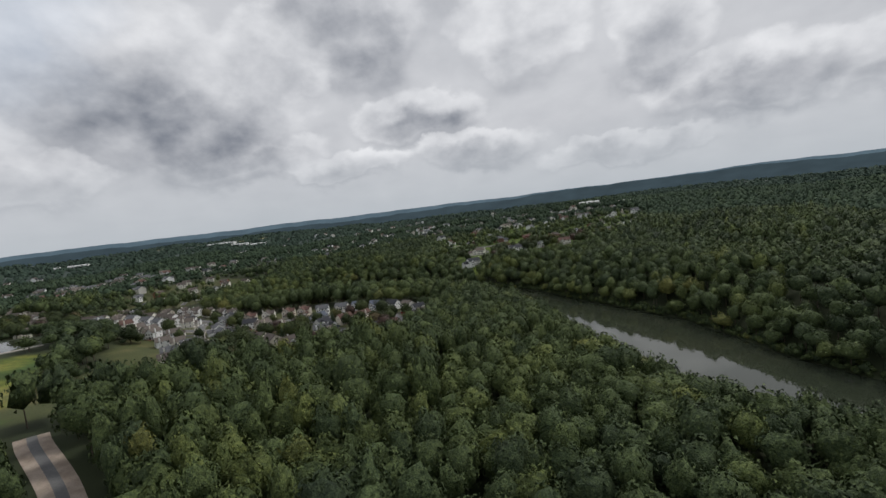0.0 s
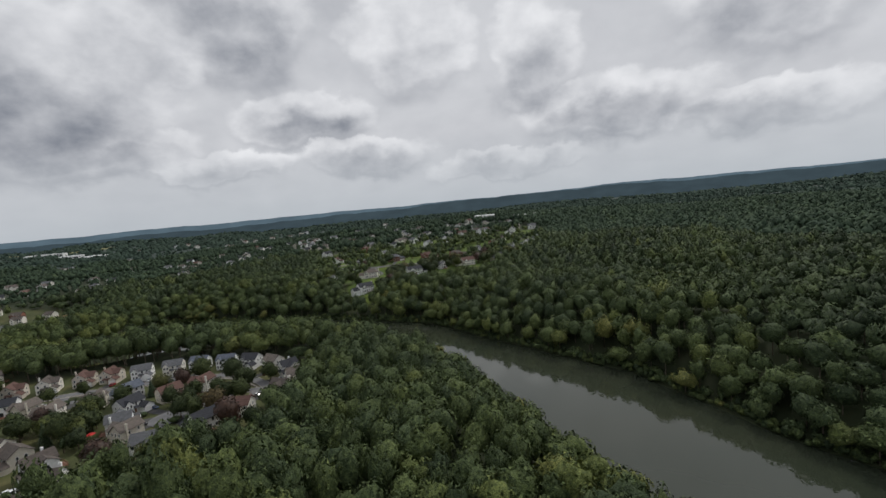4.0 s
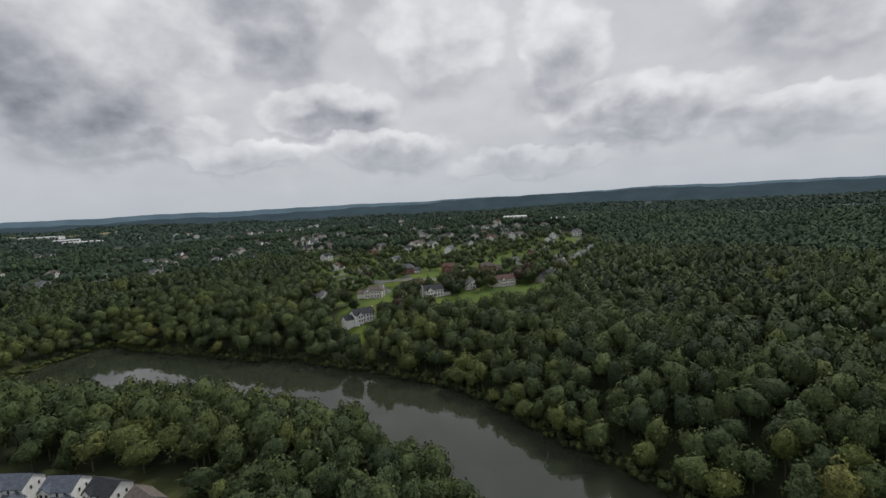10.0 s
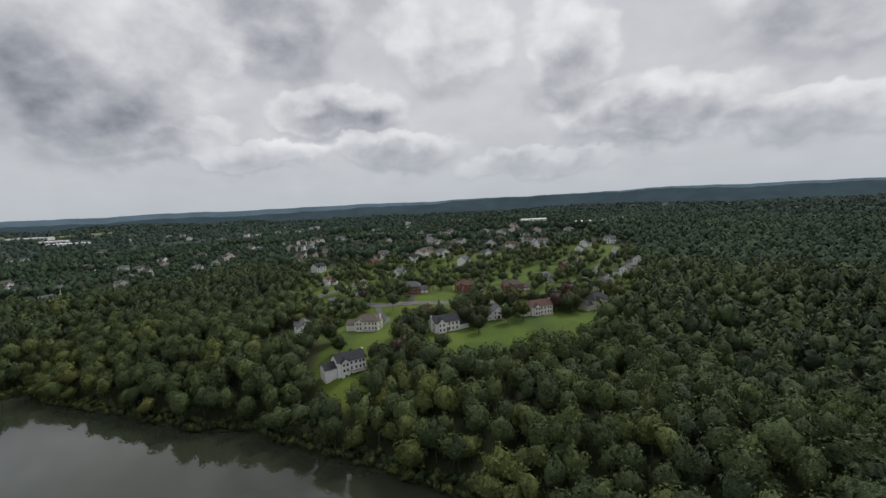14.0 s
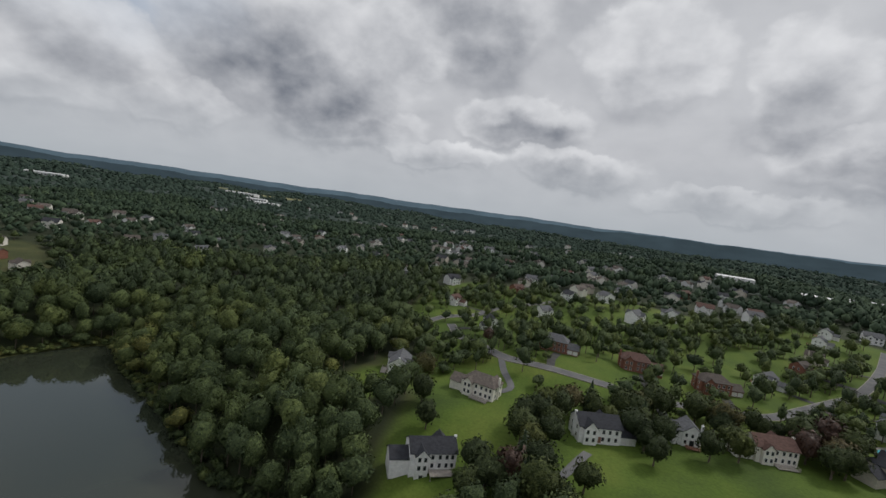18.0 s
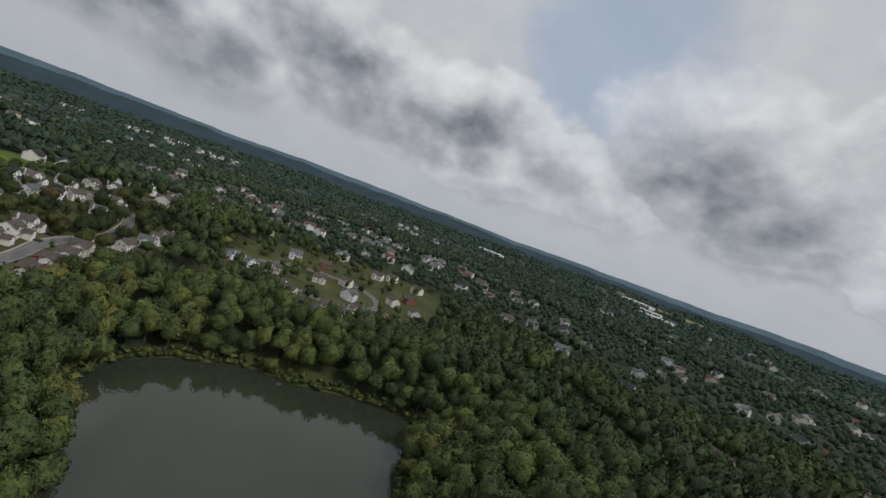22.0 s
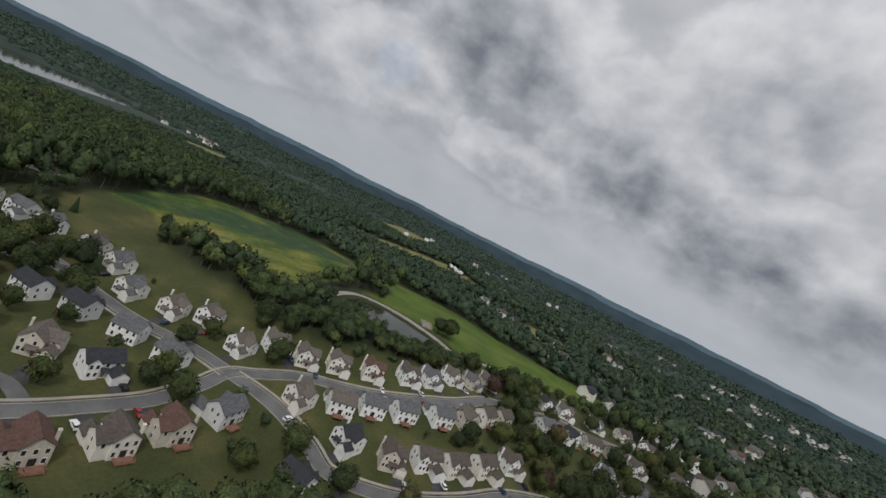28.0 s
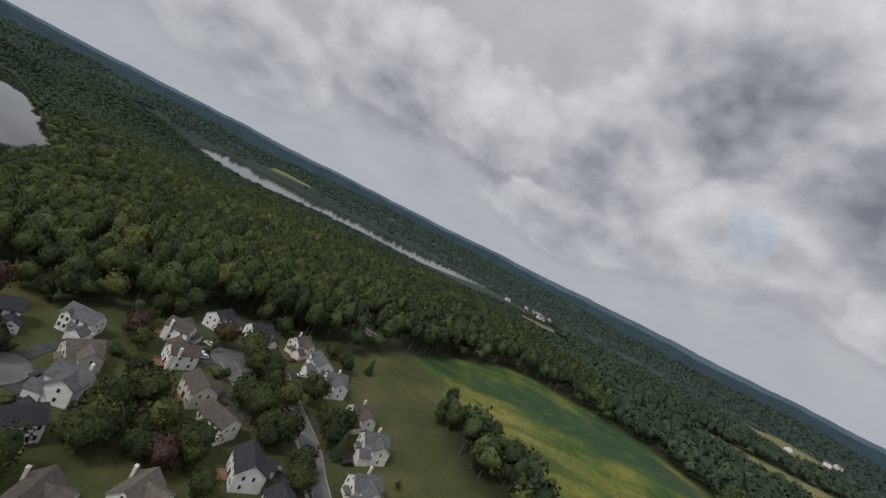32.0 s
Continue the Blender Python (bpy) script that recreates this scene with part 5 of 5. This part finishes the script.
# ---- trees ----
def crown_template(rng, lumps, tufts, size, core_div):
    """Billowed core and small outward leaf tufts for a crown of unit radius, centred at the origin; returns vertices, core and tuft triangles, and normals."""
    cen = rng.normal(size=(lumps, 3))
    cen /= np.linalg.norm(cen, axis=1)[:, None]
    cen[:, 2] = cen[:, 2] * 0.85 + 0.15
    cen *= rng.uniform(0.42, 0.84, (lumps, 1))
    cen[0] = (0.06, -0.04, 0.62)
    rad = rng.uniform(0.24, 0.42, lumps)
    bm = bmesh.new()
    bmesh.ops.create_icosphere(bm, subdivisions=core_div, radius=1.0)
    core = np.array([v.co[:] for v in bm.verts])
    tri = np.array([[v.index for v in f.verts] for f in bm.faces])
    bm.free()
    kept = core[tri].mean(1)[:, 2] > -0.72
    tri = tri[kept]
    used = np.unique(tri)
    renumber = np.zeros(len(core), int)
    renumber[used] = np.arange(len(used))
    core, tri = core[used], renumber[tri]
    reach = np.full(len(core), 0.52)
    for c, r in zip(cen, rad):
        dot = core @ c
        disc = dot ** 2 - (c @ c) + r * r
        reach = np.maximum(reach, np.where(disc > 0, dot + np.sqrt(np.maximum(disc, 0)), 0) * (0.86 if core_div > 1 else 0.93))
    core = core * reach[:, None]
    pts, nrm, out = [], [], []
    while len(pts) < tufts:
        k = rng.integers(lumps)
        d = rng.normal(size=3)
        d /= np.linalg.norm(d)
        p = cen[k] + d * rad[k] * rng.uniform(0.9, 1.08)
        if p[2] < rng.uniform(-0.8, 0.15) or any(np.linalg.norm(p - cen[j]) < rad[j] * 0.85 for j in range(lumps) if j != k):
            continue
        pts.append(p)
        out.append(d * 0.8 + p * 0.4 + rng.normal(size=3) * 0.22)
        q = d + p * 0.4 + rng.normal(size=3) * 0.55 + np.array([0, 0, 0.2])
        nrm.append(q / np.linalg.norm(q))
    pts, nrm = np.array(pts), np.array(nrm)
    side = np.cross(nrm, rng.normal(size=(tufts, 3)))
    side /= np.linalg.norm(side, axis=1)[:, None]
    other = np.cross(nrm, side)
    w = size * rng.uniform(0.6, 1.4, (tufts, 1))
    leaf = np.stack([pts - side * w - other * w * 0.6, pts + side * w * 0.9 - other * w * 0.7, pts + side * w * 0.1 + other * w], 1).reshape(-1, 3)
    lf = np.arange(tufts * 3).reshape(-1, 3) + len(core)
    # leaf tufts are shaded as parts of the rounded bough that carries them
    face_out = np.concatenate([core / np.linalg.norm(core, axis=1)[:, None], np.repeat(np.array(out), 3, 0)])
    face_out /= np.linalg.norm(face_out, axis=1)[:, None]
    return np.concatenate([core, leaf]), tri, lf, face_out


rng = np.random.default_rng(5)
NEAR_CROWNS = [crown_template(rng, 24, 400, 0.075, 2) for _ in range(7)]
MID_CROWNS = [crown_template(rng, 15, 120, 0.12, 1) for _ in range(6)]
FAR_CROWNS = [crown_template(rng, 9, 26, 0.2, 1) for _ in range(5)]


def forest(name, trees, crowns, mat, label, trunk=True):
    """trees: rows of x, y, ground z, height, radius, tint. One joined mesh of triangles."""
    rs = np.random.default_rng(len(trees))
    vs, fs, ts, ns, at = [], [], [], [], 0
    pick = rs.integers(len(crowns), size=len(trees))
    spin = rs.uniform(0, 2 * np.pi, len(trees))
    for k, (v, cf, qf, vn) in enumerate(crowns):
        rows = trees[pick == k]
        if not len(rows):
            continue
        a = spin[pick == k]
        ca, sa = np.cos(a)[:, None], np.sin(a)[:, None]
        r, h = rows[:, 4:5], rows[:, 3:4]
        squash = h * 0.42
        long = rs.uniform(0.86, 1.18, (len(rows), 1))
        x = rows[:, 0:1] + r * (v[None, :, 0] * long * ca - v[None, :, 1] / long * sa)
        y = rows[:, 1:2] + r * (v[None, :, 0] * long * sa + v[None, :, 1] / long * ca)
        z = rows[:, 2:3] + h * 0.60 + squash * v[None, :, 2]
        n, m = x.shape
        ns.append(np.stack([vn[None, :, 0] * ca - vn[None, :, 1] * sa, vn[None, :, 0] * sa + vn[None, :, 1] * ca, np.repeat(vn[None, :, 2], n, 0)], -1).reshape(-1, 3))
        vs.append(np.stack([x, y, z], -1).reshape(-1, 3))
        tri = np.concatenate([cf, qf])
        fs.append((tri[None] + (np.arange(n) * m)[:, None, None] + at).reshape(-1, 3))
        ts.append(np.repeat(rows[:, 5], m))
        at += n * m
    if trunk:
        n = len(trees)
        ang = np.array([0, 2.1, 4.2])
        ring = np.stack([np.cos(ang), np.sin(ang)], -1)
        low = np.concatenate([trees[:, None, :2] + ring[None] * 0.35, np.repeat(trees[:, None, 2:3] - 0.5, 3, 1)], -1)
        high = np.concatenate([trees[:, None, :2] + ring[None] * 0.18, np.repeat((trees[:, 2:3] + trees[:, 3:4] * 0.55)[:, None], 3, 1)], -1)
        vs.append(np.concatenate([low, high], 1).reshape(-1, 3))
        tri = np.array([[0, 1, 4], [0, 4, 3], [1, 2, 5], [1, 5, 4], [2, 0, 3], [2, 3, 5]])
        fs.append((tri[None] + (np.arange(n) * 6)[:, None, None] + at).reshape(-1, 3))
        ts.append(np.full(n * 6, 0.0))
        ns.append(np.tile(np.concatenate([ring, np.zeros((3, 1))], 1), (2 * n, 1)))
    me = mesh_from(name, np.concatenate(vs), np.concatenate(fs), [mat, M_BARK], True)
    if trunk:
        idx = np.zeros(len(me.polygons), np.int32)
        idx[-len(trees) * 6:] = 1
        me.polygons.foreach_set("material_index", idx)
    put_attribute(me, "tint", np.concatenate(ts))
    me.normals_split_custom_set_from_vertices(np.concatenate(ns).tolist())
    return tagged(new(name, me), label, "trees", kind="stuff")


def patchy(x, y):
    return 0.5 + 0.28 * np.sin(x / 23 + 2 * np.sin(y / 41)) * np.cos(y / 19 + x / 57) + 0.22 * np.sin(x / 71 - y / 53)


SPINE = np.array([(0, -40), (15, 160), (45, 350), (42, 450), (-10, 530), (-80, 555), (-150, 530), (-185, 455)], float)


def path_dist(x, y):
    d = np.full(x.shape, 1e9)
    for a, b in zip(SPINE[:-1], SPINE[1:]):
        e = b - a
        t = np.clip(((x - a[0]) * e[0] + (y - a[1]) * e[1]) / (e @ e), 0, 1)
        d = np.minimum(d, np.hypot(x - a[0] - t * e[0], y - a[1] - t * e[1]))
    return d


def scatter(seed, lo, hi, cell, keep):
    rs = np.random.default_rng(seed)
    xs, ys = np.meshgrid(np.arange(lo[0], hi[0], cell), np.arange(lo[1], hi[1], cell))
    xs = xs + (np.arange(xs.shape[0]) % 2)[:, None] * cell / 2
    x = (xs + rs.uniform(-0.44, 0.44, xs.shape) * cell).ravel()
    y = (ys + rs.uniform(-0.44, 0.44, ys.shape) * cell).ravel()
    k = keep(x, y)
    return x[k], y[k], rs


def open_ground(x, y):
    """Distance from whatever keeps the woods away: water, lawns, fields."""
    return np.minimum.reduce([poly_dist(p, x, y) for p in [LAKE, FIELD, STRIP, WEST, NORTH, NORTH_WEST, SLOPE] + CLEARINGS] + [poly_dist(p, x, y) for p in FAR_FIELDS] + [poly_dist(POND, x, y) - 17, poly_dist(RIVER, x, y) - 22])


def clear_of_things(x, y):
    ok = np.ones(x.shape, bool)
    for hx, hy, turn, style in HOUSES:
        ok &= (x - hx) ** 2 + (y - hy) ** 2 > (19.0 if style in "QP" else 13.0) ** 2
    for line, gap_width in [(r, 5.8) for r in ROAD_LINES] + [(TRACK, 11.0)]:
        a = np.array(line, float)
        for p, q in zip(a[:-1], a[1:]):
            e = q - p
            t = np.clip(((x - p[0]) * e[0] + (y - p[1]) * e[1]) / (e @ e), 0, 1)
            ok &= (x - p[0] - t * e[0]) ** 2 + (y - p[1] - t * e[1]) ** 2 > gap_width ** 2
    return ok


SUBURBS = [(-100, 400, 860, 1260), (-900, -480, 480, 1060), (-1250, -620, 120, 520), (-480, -60, 740, 1300), (-2000, -1700, 120, 650), (-700, 500, 1260, 2000)]


def in_suburb(x, y):
    inside = np.zeros(x.shape, bool)
    for x0, x1, y0, y1 in SUBURBS:
        inside |= (x > x0) & (x < x1) & (y > y0) & (y < y1)
    return inside & (patchy(x / 2.2, y / 2.2) > 0.36)


def woods(name, seed, lo, hi, cell, near, far, crowns, label, size=1.0, mat=None, trunk=True, margin=1.0, bright=0.0, round_up=1.0):
    x, y, rs = scatter(seed, lo, hi, cell, lambda x, y: (path_dist(x, y) >= near) & (path_dist(x, y) < far))
    k = (open_ground(x, y) > margin) & clear_of_things(x, y)
    x, y = x[k], y[k]
    edge = np.minimum(open_ground(x, y), 60)
    n = len(x)
    r = cell * rs.uniform(0.5, 0.86, n)
    h = np.clip(13 + 7 * patchy(x, y) + rs.normal(size=n) * 2.1 + np.minimum(edge, 20) * 0.10, 7, 26) * size
    low = edge < 5
    h = np.where(low, h * rs.uniform(0.55, 1.0, n), h)
    spit = (x < 62) & (x > -240) & (y > 400) & (y < 545) & (poly_dist(WEST, x, y) > 0)
    h = np.where(spit, np.maximum(h * 1.1, rs.uniform(11, 17.5, n)), h)
    tall = (x > -235) & (x < -15) & (y > 60) & (y < 240)
    h = np.where(tall, h * 1.3, h)
    by_pond = (x < -262) & (x > -520) & (y > 285) & (y < 392)
    h = np.where(by_pond, h * 0.6, h)
    h = np.where((y < -330) & (x > -520), np.minimum(h, np.clip(13 + (y + 330) * 0.035, 5.5, 13) + rs.normal(size=n)), h)
    h = np.where((x > 140) & (y < 120) & (x + y < 330), np.minimum(h, 9), h)
    tint = np.clip(0.15 + 0.45 * patchy(x * 1.3, y * 1.3) + rs.normal(size=n) * 0.16 + bright + np.where(low, 0.15, 0), 0, 1)
    tint = np.clip(tint + np.where((x < -110) & (y > 435) & (y < 690), 0.13, 0), 0, 1)
    town = in_suburb(x, y)
    kept = ~town | (rs.uniform(0, 1, n) < 0.62)
    h = np.where(town, h * 0.62, h)
    drop = (round_up - 1) * h * 0.75
    rows = np.stack([x, y, height(x, y) - 0.3 - drop, h * round_up, r * np.where(town, 0.75, 1.0), tint], -1)[kept]
    return forest(name, rows, crowns, mat or M_FOREST, label, trunk)


# ---- single trees of the lawns ----
def tree_thing(kind, seed):
    """A broadleaf or conifer tree: tapered trunk with limbs, and a crown of leaf clumps."""
    rs = np.random.default_rng(seed)
    t = new("tree")
    bm = bmesh.new()
    rings = []
    for k, (z, r) in enumerate(((-0.6, 0.34), (1.2, 0.26), (3.2, 0.2), (5.5, 0.1))):
        dx, dy = rs.uniform(-0.12, 0.12, 2) * k
        rings.append([bm.verts.new((dx + r * math.cos(a), dy + r * math.sin(a), z)) for a in np.arange(6) * math.pi / 3])
    for lo, hi in zip(rings[:-1], rings[1:]):
        for k in range(6):
            bm.faces.new((lo[k], lo[(k + 1) % 6], hi[(k + 1) % 6], hi[k]))
    for a in rs.uniform(0, 6.28, 4):
        p, q = Vector((0, 0, rs.uniform(2, 3.4))), Vector((2.0 * math.cos(a), 2.0 * math.sin(a), rs.uniform(4.2, 5.6)))
        vs = [bm.verts.new(p + Vector(o) * 0.1) for o in ((1, 0, 0), (-0.5, 0.8, 0), (-0.5, -0.8, 0))] + [bm.verts.new(q)]
        for k in range(3):
            bm.faces.new((vs[k], vs[(k + 1) % 3], vs[3]))
    part("trunk", bm, M_BARK, t)
    if kind == "conifer":
        vs, fs = [], []
        for k in range(300):
            z = 9.6 * (1 - math.sqrt(rs.uniform(0, 1))) + 0.4
            rad = 2.5 * (1 - z / 10.4) * rs.uniform(0.75, 1.05)
            a = rs.uniform(0, 2 * math.pi)
            p = np.array([rad * math.cos(a), rad * math.sin(a), z])
            o, s = np.array([math.cos(a), math.sin(a), -0.35]), np.array([-math.sin(a), math.cos(a), 0])
            w = rs.uniform(0.35, 0.7)
            b = len(vs)
            vs += [p - o * w - s * w * 0.7, p - o * w + s * w * 0.7, p + o * w + s * 0.1]
            fs.append((b, b + 1, b + 2))
        cone = bmesh.new()
        bmesh.ops.create_cone(cone, segments=9, radius1=2.1, radius2=0.05, depth=9.4, matrix=Matrix.Translation((0, 0, 5.2)))
        b = len(vs)
        cone.verts.ensure_lookup_table()
        vs += [np.array(v.co) for v in cone.verts]
        for f in cone.faces:
            for k in range(1, len(f.verts) - 1):
                fs.append((b + f.verts[0].index, b + f.verts[k].index, b + f.verts[k + 1].index))
        cone.free()
        me = mesh_from("crown", np.array(vs), np.array(fs), [M_CONIFER], False)
    else:
        v, cf, qf, vn = crown_template(rs, 26, 620, 0.075, 2)
        v = v * np.array([4.3, 4.3, 4.6]) + np.array([0, 0, 5.1])
        me = mesh_from("crown", v, np.concatenate([cf, qf]), [M_LEAVES if kind == "broadleaf" else M_PURPLE], True)
        me.normals_split_custom_set_from_vertices(vn.tolist())
    c = new("crown", me)
    c.parent = t
    words = {"broadleaf": "leafy green garden tree with a rounded crown on a lawn", "conifer": "dark green pointed spruce on a lawn", "purple": "dark purple-leaved garden tree on a lawn"}
    return tagged(t, words[kind], "tree", "garden trees")


M_CONIFER = material("spruce_needles", foliage(True, [(0.0, (0.018, 0.034, 0.016)), (1.0, (0.035, 0.058, 0.028))]), 0.6)
M_PURPLE = material("purple_leaves", foliage(True, [(0.0, (0.035, 0.02, 0.018)), (1.0, (0.055, 0.03, 0.022))]), 0.6)
TREE_KINDS = [tree_thing("broadleaf", s) for s in range(20, 25)] + [tree_thing("conifer", 30), tree_thing("purple", 31)]
for k, t in enumerate(TREE_KINDS):
    t.matrix_basis = pose(*((-150, 330), (-140, 335), (-175, 345), (-215, 350), (-120, 330), (-183, 219), (30, 716))[k], 0) @ Matrix.Identity(4)


def ground_z(x, y):
    return float(height(np.array([x]), np.array([y]))[0])


for t in TREE_KINDS:
    t.location.z = ground_z(t.location.x, t.location.y) - 0.1


def plant(kind, x, y, size):
    copy_thing(TREE_KINDS[kind], pose(x, y, ground_z(x, y) - 0.1, 0, 0, (x * 37 + y * 91) % 360) @ Matrix.Diagonal((size, size, size * (0.9 + 0.2 * ((x * 7 + y) % 1)), 1)))


def yard_spots(poly, seed, cell, chance, sparse=0.15):
    lo, hi = np.min(poly, 0), np.max(poly, 0)
    x, y, rs = scatter(seed, lo, hi, cell, lambda x, y: (poly_dist(poly, x, y) < -1) & clear_of_things(x, y))
    k = (rs.uniform(0, 1, len(x)) < chance * np.clip(2.6 * patchy(x * 2.3, y * 2.3) - 0.55, sparse, 1)) & (np.minimum.reduce([poly_dist(p, x, y) for p in OPEN_LAWNS + CLEARINGS + [FIELD]]) > 0)
    return x[k], y[k], rs


wx, wy, rs = yard_spots(WEST, 41, 7.2, 0.72, 0.55)
for x, y in zip(wx, wy):
    plant(int(rs.choice(7, p=[0.2, 0.2, 0.18, 0.17, 0.15, 0.07, 0.03])), x, y, rs.uniform(0.95, 1.6))
nx, ny, rs = yard_spots(NORTH, 43, 7.6, 0.8)
near = ny < 660
for x, y in zip(nx[near], ny[near]):
    plant(int(rs.choice(7, p=[0.2, 0.2, 0.17, 0.15, 0.15, 0.1, 0.03])), x, y, rs.uniform(1.1, 1.9))
for x, y, size in ((-400, 331, 1.8), (-407, 326, 1.7), (-396, 325, 1.5), (-383, 266, 1.0), (-379, 269, 0.9)):
    plant(0, x, y, size)
gx2, gy2, rs2 = yard_spots(NORTH_WEST, 44, 9.0, 0.72)
fx, fy = np.concatenate([nx[~near], gx2]), np.concatenate([ny[~near], gy2])
forest("garden_trees_far", np.stack([fx, fy, height(fx, fy) - 0.2, rs.uniform(5, 15, len(fx)), rs.uniform(2.4, 6.4, len(fx)), rs.uniform(0.1, 0.8, len(fx))], -1), MID_CROWNS, M_FOREST, "many green garden trees among distant houses")
tx, ty, rs3 = yard_spots(WEST, 47, 6.4, 0.5, 0.4)
k = np.min((tx[:, None] - wx[None]) ** 2 + (ty[:, None] - wy[None]) ** 2, 1) > 16
tx, ty = tx[k], ty[k]
forest("garden_thickets", np.stack([tx, ty, height(tx, ty) - 0.6, rs3.uniform(3.0, 8.5, len(tx)), rs3.uniform(1.7, 3.8, len(tx)), rs3.uniform(0.0, 0.6, len(tx))], -1), MID_CROWNS, M_FOREST, "dark green shrubs and small trees between the gardens")
# hedgerow between the houses and the field, and the wood round the pond
rs = np.random.default_rng(61)


def belt(name, spots, width, per_metre, tall, label):
    rows = []
    for (ax, ay), (bx, by) in zip(spots[:-1], spots[1:]):
        n = max(1, int(math.hypot(bx - ax, by - ay) * per_metre))
        for s in rs.uniform(0, 1, n):
            x, y = ax + (bx - ax) * s + rs.normal() * width * 0.4, ay + (by - ay) * s + rs.normal() * width * 0.4
            rows.append((x, y, ground_z(x, y) - 0.3, tall * rs.uniform(0.7, 1.2), rs.uniform(3.2, 5.2), np.clip(rs.normal(0.3, 0.18), 0, 1)))
    forest(name, np.array(rows), NEAR_CROWNS, M_FOREST, label)


belt("hedgerow", [(-221, 222), (-228, 238), (-246, 262), (-260, 285), (-266, 306)], 9, 0.32, 11.5, "tall dark hedgerow trees along the green field")
belt("pond_trees", [(-270, 336), (-284, 338), (-298, 338), (-308, 350), (-324, 360), (-345, 368), (-372, 372)], 9, 0.85, 10.0, "dense green trees between the pond and the houses")

woods("woods_near", 1, (-300, -230), (340, 740), 9.0, 0, 170, NEAR_CROWNS, "dense green broadleaf woods with rounded crowns round the lake", bright=0.10)
woods("woods_middle", 2, (-640, -460), (520, 960), 9.6, 170, 385, MID_CROWNS, "dense dark green broadleaf woods on low hills", 1.0, bright=-0.06)
woods("woods_beyond", 3, (-1250, -700), (1100, 1580), 11.2, 385, 1000, FAR_CROWNS, "unbroken dark green woods stretching into the distance", 0.85, M_HAZED_WOODS, False, round_up=1.25)


def far_woods():
    rs = np.random.default_rng(9)
    n = 34000
    r = 950 * np.exp(rs.uniform(0, 1, n) ** 1.3 * math.log(3950 / 950))
    a = rs.uniform(-math.pi, math.pi, n)
    x, y = -60 + r * np.cos(a), 300 + r * np.sin(a)
    openings = patchy(x / 3.1 + 40, y / 3.1) < 0.9
    k = (open_ground(x, y) > 4) & clear_of_things(x, y) & (path_dist(x, y) > 960) & openings
    x, y, r = x[k], y[k], r[k]
    rad = r / 120 * rs.uniform(0.6, 1.3, len(r))
    h = np.clip(rad * 2.1, 12, 40) * rs.uniform(0.8, 1.2, len(r))
    rows = np.stack([x, y, height(x, y) - h * 0.6, h, rad, np.clip(rs.normal(0.35, 0.12, len(r)) + 0.35 * patchy(x / 4, y / 4), 0, 1)], -1)
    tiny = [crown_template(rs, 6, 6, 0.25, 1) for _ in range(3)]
    forest("woods_far", rows, tiny, M_HAZED_HILLS, "far wooded hills up to the horizon, coloured bluish for haze", False)


far_woods()


# ---- low growth hanging over the water's edge ----
BUSHES = [crown_template(rng, 8, 60, 0.17, 1) for _ in range(4)]


def shore_bushes():
    rs = np.random.default_rng(71)
    rows = []
    for a, b in zip(LAKE, LAKE[1:] + LAKE[:1]):
        length = math.hypot(b[0] - a[0], b[1] - a[1])
        if min(a[1], b[1]) < 60:
            continue
        for s in np.arange(0, length, 2.6):
            t = (s + rs.uniform(-1, 1)) / length
            px, py = a[0] + (b[0] - a[0]) * t, a[1] + (b[1] - a[1]) * t
            nx_, ny_ = (b[1] - a[1]) / length, -(b[0] - a[0]) / length
            for off in (rs.uniform(0.0, 2.5), rs.uniform(3.0, 7.0)):
                for side in (1, -1):
                    x, y = px + nx_ * off * side, py + ny_ * off * side
                    if float(poly_dist(LAKE, np.array([x]), np.array([y]))[0]) > 0:
                        west = x < -120
                        h = rs.uniform(2.5, 6.5) * (0.8 if west else 1.15)
                        rows.append((x, y, max(ground_z(x, y), 0) - h * 0.25, h, rs.uniform(1.6, 3.4), np.clip(rs.normal(0.72 if west else 0.45, 0.2), 0, 1)))
    forest("shore_bushes", np.array(rows), BUSHES, M_FOREST, "yellow-green bushes overhanging the water's edge", False)


shore_bushes()
